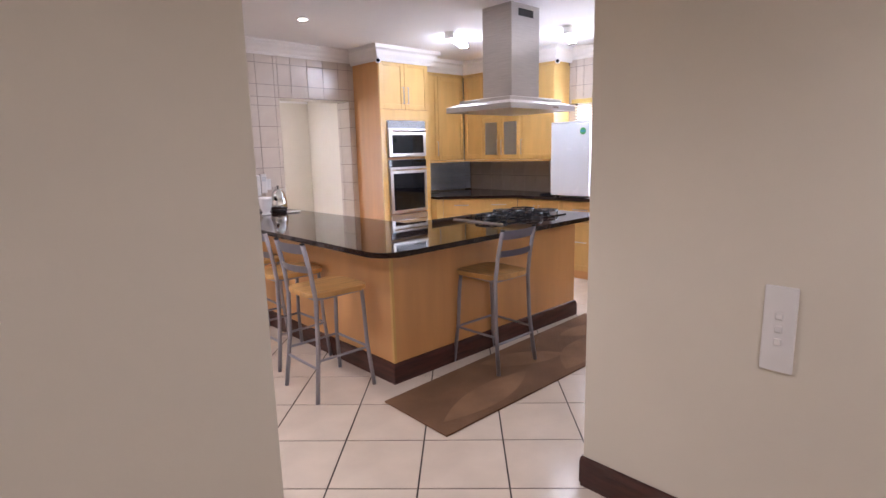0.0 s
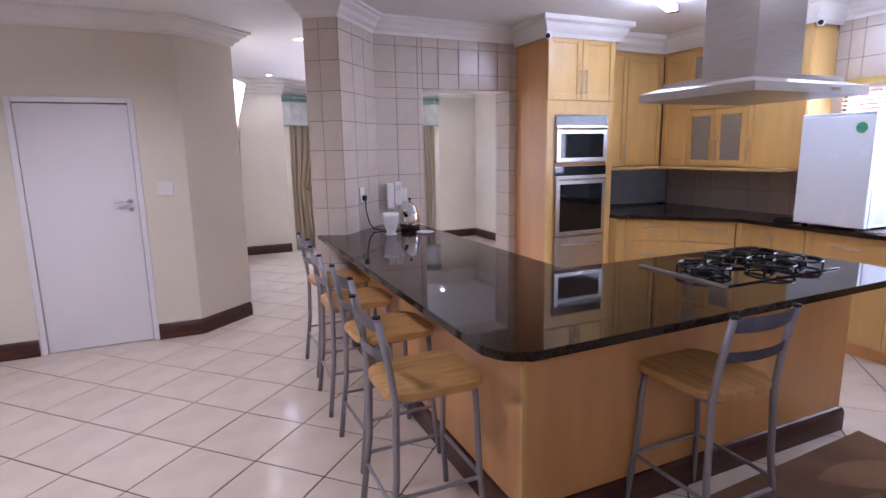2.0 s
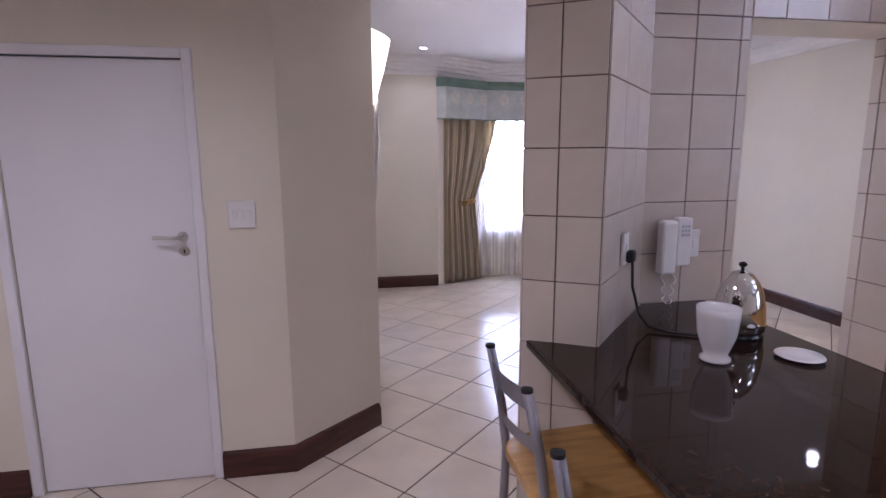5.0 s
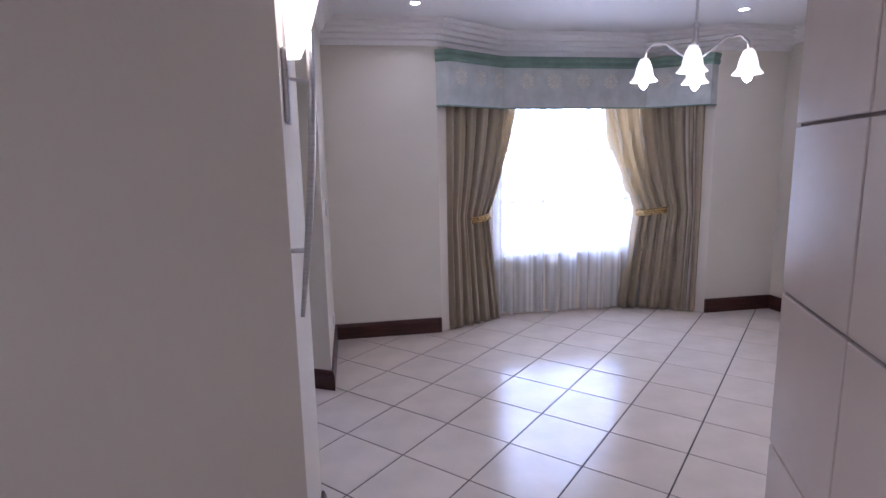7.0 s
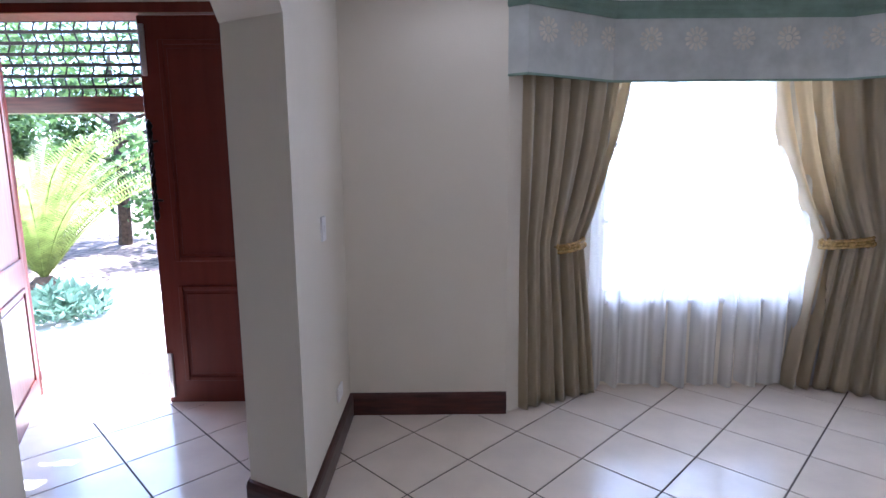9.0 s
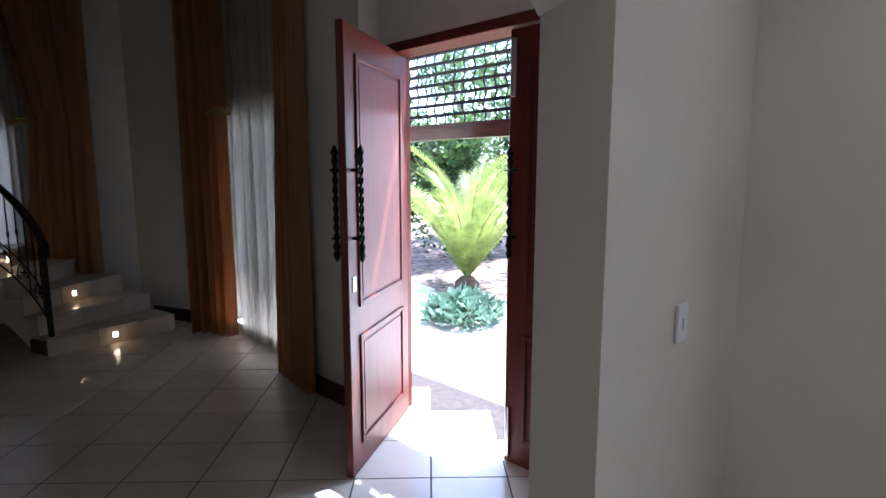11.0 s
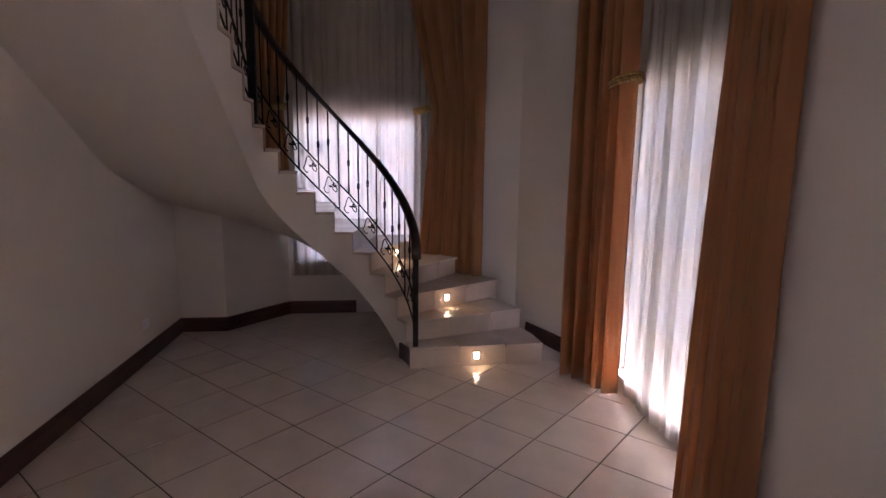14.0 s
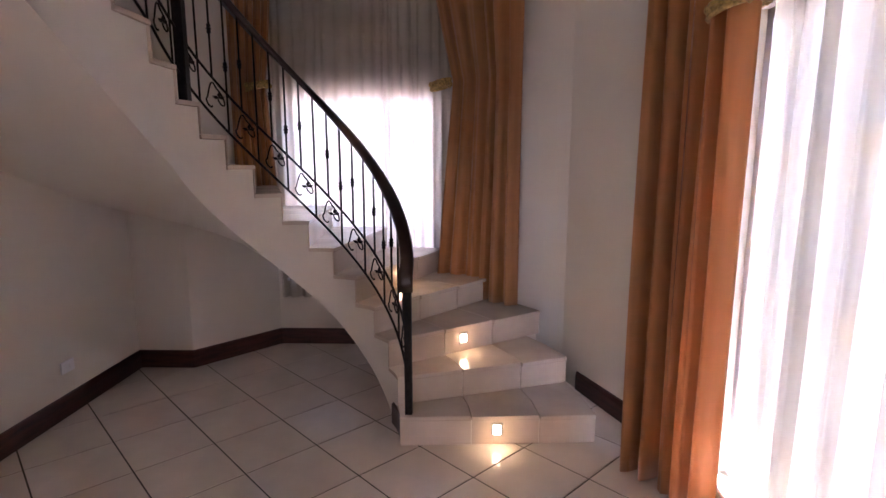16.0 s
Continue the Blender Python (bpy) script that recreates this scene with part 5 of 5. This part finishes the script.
def leaf_parts(t, w, h, m):
    lf = part("door_leaf", box(0, w, -0.022, 0.022, 0.008, h, 0.004), M_MAHOG, t)
    lf.matrix_local = m
    for z0, z1 in ((0.16, 0.80), (0.96, h - 0.14)):
        for sy in (-1, 1):
            fr2 = bmesh.new()
            for x0, x1, za, zb in ((0.12, 0.15, z0, z1), (w - 0.15, w - 0.12, z0, z1), (0.15, w - 0.15, z0, z0 + 0.03), (0.15, w - 0.15, z1 - 0.03, z1)):
                merge(fr2, box(x0, x1, min(sy * 0.022, sy * 0.034), max(sy * 0.022, sy * 0.034), za, zb, 0.004))
            part("panel_moulding", fr2, M_MAHOG, lf)
            part("panel", box(0.17, w - 0.17, min(sy * 0.022, sy * 0.028), max(sy * 0.022, sy * 0.028), z0 + 0.05, z1 - 0.05, 0.003), M_MAHOG, lf)
    return lf


def pull(lf, x, z0, z1, sy):
    b = bmesh.new()
    y = sy * 0.075
    n = 60
    for ph in (0, math.pi):
        tube([(x + 0.008 * math.cos(ph + 26 * s), y + 0.008 * math.sin(ph + 26 * s), z0 + 0.10 + (z1 - z0 - 0.20) * s) for s in [j / n for j in range(n + 1)]], 0.008, 6, b)
    for zc in (z0 + 0.06, z1 - 0.06):
        lathe([(0.004, -0.06), (0.012, -0.045), (0.020, -0.02), (0.012, 0.0), (0.022, 0.02), (0.014, 0.04), (0.004, 0.06)], 10, b, at=(x, y, zc))
    for zc in (z0 + 0.13, z1 - 0.13):
        tube([(x, sy * 0.02, zc), (x, y, zc)], 0.009, 8, b)
        tube([(x - 0.045, y, zc), (x + 0.045, y, zc)], 0.008, 6, b, rr=[0.003, 0.008])
    part("pull_handle", b, M_IRON, lf, "twisted black iron pull handle", smooth=True)


LH = 2.45
ang = math.degrees(math.atan2(11.23 - 12.06, -2.39 + 2.83))
lf = leaf_parts(fd, 0.94, LH, T(-2.83, 12.06, 0, ang))
pull(lf, 0.875, 1.22, 1.84, 1)
pull(lf, 0.875, 1.22, 1.84, -1)
part("lock_plate", box(0.855, 0.895, 0.022, 0.026, 1.06, 1.14, 0.002), M_STEEL, lf)
lf = leaf_parts(fd, 0.83, LH, T(-1.89, 12.0, 0, 0))
pull(lf, 0.05, 1.22, 1.84, -1)
part("bolt", box(0.015, 0.045, -0.040, -0.022, 0.05, 0.35, 0.004), M_STEEL, lf, "steel flush bolt")
part("bolt", box(0.015, 0.045, -0.040, -0.022, 2.10, 2.40, 0.004), M_STEEL, lf, "steel flush bolt")

# outer security screen above the doorway
sg = thing("security_screen", T(0, 12.55, 0), "dark timber porch screen with iron bars and an arched top", "security screen")
f = bmesh.new()
for a in (box(-3.65, -3.55, -0.05, 0.05, 0, 3.1), box(-0.85, -0.75, -0.05, 0.05, 0, 3.1), box(-3.55, -0.85, -0.05, 0.05, 1.94, 2.05), box(-3.55, -0.85, -0.05, 0.05, 2.60, 2.68), box(-3.55, -0.85, -0.05, 0.05, 3.0, 3.1)):
    merge(f, a)
part("frame", f, M_SKIRT, sg)
for i in range(7):
    part("bar", box(-3.55, -0.85, -0.012, 0.012, 2.05 + 0.07 + i * 0.075 - 0.011, 2.05 + 0.07 + i * 0.075 + 0.011), M_IRON, sg)
for i in range(28):
    x = -3.48 + i * 0.095
    b = bmesh.new()
    tube([(x + 0.012 * math.sin(j * 1.3), 0, 2.05 + 0.55 * j / 16) for j in range(17)], 0.006, 5, b)
    part("upright", b, M_IRON, sg)
for k in range(9):
    a = math.pi * (k + 0.5) / 9
    part("ray", box(-0.02, 0.02, -0.02, 0.02, 0.10, 0.36, m=Matrix.Translation((-2.2, 0, 2.64)) @ Matrix.Rotation(math.pi / 2 - a, 4, "Y")), M_SKIRT, sg)

# ---------- outside ----------
gr = prism([(-400, 12.0), (400, 12.0), (400, 800), (-400, 800)], -0.12, -0.06)
prism([(-400, -400), (-8.6, -400), (-8.6, 12.0), (-400, 12.0)], -0.12, -0.06, gr)
prism([(4.6, -400), (400, -400), (400, 12.0), (4.6, 12.0)], -0.12, -0.06, gr)
# unseen eaves, added to keep direct sun off the sheers and floor
structure("eave", box(-8.4, -3.75, 12.33, 13.40, 2.95, 3.10), M_CEIL, "unseen white eave added to shade the hall window", "eave")
structure("eave", box(-0.2, 4.6, 12.45, 13.35, 2.80, 2.95), M_CEIL, "unseen white eave added to shade the bay window", "eave")
structure("ground", gr, M_SOIL, "brown garden soil with leaf litter", "ground")
structure("pavement", prism([(-5.2, 12.17), (0.6, 12.17), (0.9, 16.2), (-3.4, 16.2), (-4.6, 15.0), (-5.8, 15.0)], -0.06, -0.02), M_PAVE, "pale sunlit paving outside the front door", "pavement")
structure("pavement", prism([(-0.2, 12.6), (4.8, 12.6), (4.8, 17), (-0.2, 17)], -0.06, -0.03), M_PAVE, "pale sunlit paving outside the bay window", "pavement")
structure("pavement", prism([(-8.5, 12.3), (-5.3, 12.3), (-5.6, 15.2), (-8.5, 16)], -0.06, -0.03), M_PAVE, "pale sunlit paving outside the hall window", "pavement")
dm = thing("door_mat", T(-2.3, 12.32, -0.0195, 4), "dark ribbed door mat on the porch", "mat")
for i in range(9):
    part("rib", box(-0.26, 0.26, i * 0.03, i * 0.03 + 0.024, 0, 0.012, 0.002), M_MATR, dm)


def cycad(x, y, n, L, seed, z=0.0):
    rnd = random.Random(seed)
    t = thing("cycad", T(x, y, z), "yellow green cycad with arching feathery fronds", "plant")
    part("trunk", lathe([(0.16, -0.08), (0.20, 0.1), (0.19, 0.35), (0.10, 0.45)], 12), M_BARK, t)
    for k in range(n):
        az = 2 * math.pi * k / n + rnd.uniform(-0.2, 0.2)
        el = radians(rnd.uniform(50, 87))
        ln = L * rnd.uniform(0.85, 1.15)
        b = bmesh.new()
        pts = []
        m_ = 56
        for j in range(m_ + 1):
            s = j / m_
            e = el - 0.75 * s * s
            r_ = ln * s * math.cos(el - 0.35 * s * s)
            zz = 0.40 + ln * (s * math.sin(el) - 0.18 * s ** 3)
            pts.append(Vector((r_ * math.cos(az), r_ * math.sin(az), zz)))
        tube(pts[::3], 0.008, 4, b)
        side = Vector((-math.sin(az), math.cos(az), 0))
        for j in range(3, m_):
            s = j / m_
            d = (pts[j] - pts[j - 1]).normalized()
            lw = 0.24 * math.sin(math.pi * min(1, s * 0.95 + 0.08)) ** 0.6
            for sg_ in (-1, 1):
                tip = pts[j] + side * sg_ * lw + d * lw * 0.45 + Vector((0, 0, 0.04))
                q = d * 0.013
                vs = [b.verts.new(v) for v in (pts[j] - q, pts[j] + q, tip)]
                b.faces.new(vs)
        part("frond", b, M_LEAF, t)
    return t


cycad(-5.45, 15.75, 40, 2.35, 4, -0.34)


def tuft(x, y, r, n, m_, seed, name, label, zs=0.35):
    rnd = random.Random(seed)
    b = bmesh.new()
    for k in range(n):
        a, rr_ = rnd.uniform(0, 6.283), r * math.sqrt(rnd.random())
        c_ = Vector((x + rr_ * math.cos(a), y + rr_ * math.sin(a), rnd.uniform(0, zs) * (1 - 0.6 * rr_ / r)))
        d = Vector((rnd.uniform(-1, 1), rnd.uniform(-1, 1), rnd.uniform(0.1, 1))).normalized()
        e = d.cross(Vector((rnd.uniform(-1, 1), rnd.uniform(-1, 1), rnd.uniform(-1, 1)))).normalized()
        s = rnd.uniform(0.04, 0.09)
        vs = [b.verts.new(c_ + v) for v in (Vector((0, 0, 0)), d * s + e * s * 0.35, d * s * 2, d * s - e * s * 0.35)]
        b.faces.new(vs)
    return solid(name, b, m_, label, "plant", "stuff")


tuft(-4.12, 14.15, 0.45, 1100, M_GREY, 7, "groundcover", "blue green groundcover spilling over the paving")
tuft(-3.2, 16.9, 0.7, 900, M_GREY, 8, "groundcover", "blue green groundcover beside the path", 0.5)


def tree(x, y, h, cr, n, seed):
    rnd = random.Random(seed)
    t = thing("tree", T(x, y, -0.08), "dark green garden tree", "tree", "garden trees")
    b = bmesh.new()
    tube([(0, 0, 0), (0.05, 0.02, h * 0.3), (-0.03, 0.05, h * 0.6), (0.02, 0, h * 0.85)], 0.1, 8, b, rr=[0.14, 0.11, 0.08, 0.03])
    for k in range(7):
        a = rnd.uniform(0, 6.283)
        z = h * rnd.uniform(0.25, 0.7)
        tube([(0, 0, z), (cr * 0.5 * math.cos(a), cr * 0.5 * math.sin(a), z + 0.4), (cr * 0.8 * math.cos(a), cr * 0.8 * math.sin(a), z + 0.7)], 0.04, 5, b, rr=[0.05, 0.03, 0.01])
    part("trunk", b, M_BARK, t)
    b = bmesh.new()
    clumps = [(rnd.uniform(-cr, cr) * 0.75, rnd.uniform(-cr, cr) * 0.75, h * rnd.uniform(0.15, 1.0), rnd.uniform(0.35, 0.8)) for _ in range(26)]
    for k in range(n):
        cx, cy, cz, r_ = clumps[k % len(clumps)]
        v = Vector((rnd.gauss(0, 1), rnd.gauss(0, 1), rnd.gauss(0, 0.8))).normalized() * r_ * rnd.uniform(0.4, 1)
        c_ = Vector((cx, cy, cz)) + v
        d = Vector((rnd.uniform(-1, 1), rnd.uniform(-1, 1), rnd.uniform(-0.8, 0.6))).normalized()
        e = d.cross(Vector((rnd.uniform(-1, 1), rnd.uniform(-1, 1), rnd.uniform(-1, 1)))).normalized()
        s = rnd.uniform(0.05, 0.10)
        b.faces.new([b.verts.new(c_ + q) for q in (Vector((0, 0, 0)), d * s + e * s * 0.5, d * s * 2, d * s - e * s * 0.5)])
    part("crown", b, M_LEAF2, t)


for k, (x, y, h, cr) in enumerate([(-6.8, 20, 4.6, 2.2), (-3.4, 21, 4.2, 2.2), (-0.6, 21.5, 4.8, 2.4), (2.8, 22, 4.6, 2.4), (-9.8, 20.5, 5, 2.6), (-7.6, 18.0, 2.6, 1.4), (-4.2, 18.6, 2.4, 1.3), (-12.5, 19, 5, 2.6)]):
    tree(x, y, h, cr, 5200, 30 + k)
bwl = wall_bm((6.6, -2), (6.6, 10), -0.2, -0.1, 2.3)
structure("wall_garden", bwl, M_BRICK, "red face brick garden wall outside the kitchen window", "wall")
structure("pavement", prism([(4.16, -2), (6.6, -2), (6.6, 10), (4.16, 10)], -0.06, -0.03), M_PAVE, "pale paving outside the kitchen window", "pavement")

# ---------- floor and wall tiles ----------
A_T = 0.43


def grid(u, v):
    return ((u - v) * A_T / R2 - 3.9, (u + v) * A_T / R2)


fl = structure("floor", prism([(-4.7, -0.4), (4.1, -0.4), (4.1, 12.6), (-0.7, 12.6), (-8.1, 12.6), (-8.1, 8.05), (-4.7, 8.05)], -0.06, -0.003), M_GROUT, "diagonal cream floor tiles with dark joints", "floor")
hs_ = A_T / 2 - 0.004
tile_bm = box(-hs_, hs_, -hs_, hs_, -0.012, 0.0, 0.0015)
tile_me = finish(tile_bm, "tile", M_TILE)
ROOMS = [(-4.6, 0.9, 2.6, 8.0), (0.9, 4.0, 2.6, 4.4), (2.2, 4.0, 4.4, 7.4), (-3.4, 0.02, -0.3, 2.9), (-0.9, 3.8, 7.4, 12.4), (-7.8, -0.9, 8.3, 12.2), (0.7, 2.7, 5.0, 7.4)]
NEAR = [(-1.2, 4.6), (-1.0, 6.3), (0.6, 9.6), (1.6, 10.6), (-1.8, 10.6), (-4.2, 10.4), (-5.4, 10.0)]
cells = []
for u in range(-8, 46):
    for v in range(-20, 40):
        x, y = grid(u + 0.5, v + 0.5)
        if any(a - 0.25 < x < b + 0.25 and c - 0.25 < y < d + 0.25 for a, b, c, d in ROOMS):
            cells.append((min(math.hypot(x - p, y - q) for p, q in NEAR), x, y))
cells.sort()
rest = bmesh.new()
for k, (dist, x, y) in enumerate(cells):
    if k < 300:
        ob = new("tile", tile_me)
        ob.parent = fl
        ob.matrix_world = T(x, y, 0, 45)
    else:
        c0 = [(x - A_T / R2 + 0.0057, y), (x, y - A_T / R2 + 0.0057), (x + A_T / R2 - 0.0057, y), (x, y + A_T / R2 - 0.0057)]
        va = [rest.verts.new((px, py, -0.010)) for px, py in c0]
        vb_ = [rest.verts.new((px, py, 0.0)) for px, py in c0]
        rest.faces.new(vb_)
        for j in range(4):
            rest.faces.new((va[j], va[(j + 1) % 4], vb_[(j + 1) % 4], vb_[j]))
ro_ = part("far_tiles", rest, M_TILE, fl)
ro_["kind"] = "stuff"

WT_H, WT_W, Z_T = 0.225, 0.207, 0.062
meshes = {}


def tile_wall(parent, p, q, z0, z1, s_off=0.0, holes=()):
    """Wall tiles on the face from p to q, to the right of that way."""
    p, q = Vector(p), Vector(q)
    d = (q - p).normalized()
    L_ = (q - p).length
    ang_ = math.degrees(math.atan2(d.y, d.x))
    cuts_ = sorted({0.0, round(L_, 4), *[round(s_off + i * WT_W, 4) for i in range(int(L_ / WT_W) + 2) if 0.012 < s_off + i * WT_W < L_ - 0.012], *[h_[0] for h_ in holes], *[h_[1] for h_ in holes]})
    zs = sorted({z0, z1, *[round(Z_T + i * WT_H, 4) for i in range(14) if z0 + 0.012 < Z_T + i * WT_H < z1 - 0.012], *[h_[3] for h_ in holes if z0 < h_[3] < z1], *[h_[2] for h_ in holes if z0 < h_[2] < z1]})
    for s0, s1 in zip(cuts_, cuts_[1:]):
        for a, b_ in zip(zs, zs[1:]):
            if s1 - s0 < 0.02 or b_ - a < 0.02:
                continue
            if any(h_[0] - 1e-4 <= s0 and s1 <= h_[1] + 1e-4 and h_[2] - 1e-4 <= a and b_ <= h_[3] + 1e-4 for h_ in holes):
                continue
            key = (round(s1 - s0, 3), round(b_ - a, 3))
            if key not in meshes:
                meshes[key] = finish(box(0.0022, key[0] - 0.0022, -0.006, 0.002, 0.0022, key[1] - 0.0022, 0.0012), "wall_tile", M_WTILE)
            ob_ = new("wall_tile", meshes[key])
            ob_.parent = parent
            ob_.matrix_world = T(p.x + d.x * s0, p.y + d.y * s0, a, ang_)


tile_wall(tiled, (-0.185, 6.985), (0.04, 6.85), 0.0, 2.64, 0.115)
tile_wall(tiled, (0.04, 6.85), (0.46, 7.33), 0.0, 2.64, 0.225)
tile_wall(tiled, (0.46, 7.348), (1.92, 7.35), 0.0, 2.64, 0.0, [(0.46, 1.385, 0.0, 2.18)])
tile_wall(tiled, (1.845, 7.62), (1.845, 7.35), 0.0, 2.17, 0.06)
tile_wall(tiled, (0.12, 7.62), (-0.185, 6.985), 0.0, 2.64, 0.0)
tile_wall(wall_e, (4.0, 5.62), (4.0, 2.87), 0.97, 2.64, 0.0, [(0.10, 1.74, 1.22, 2.12)])
tile_wall(wall_e, (4.0, 7.36), (4.0, 5.62), 0.97, 1.45, 0.0)
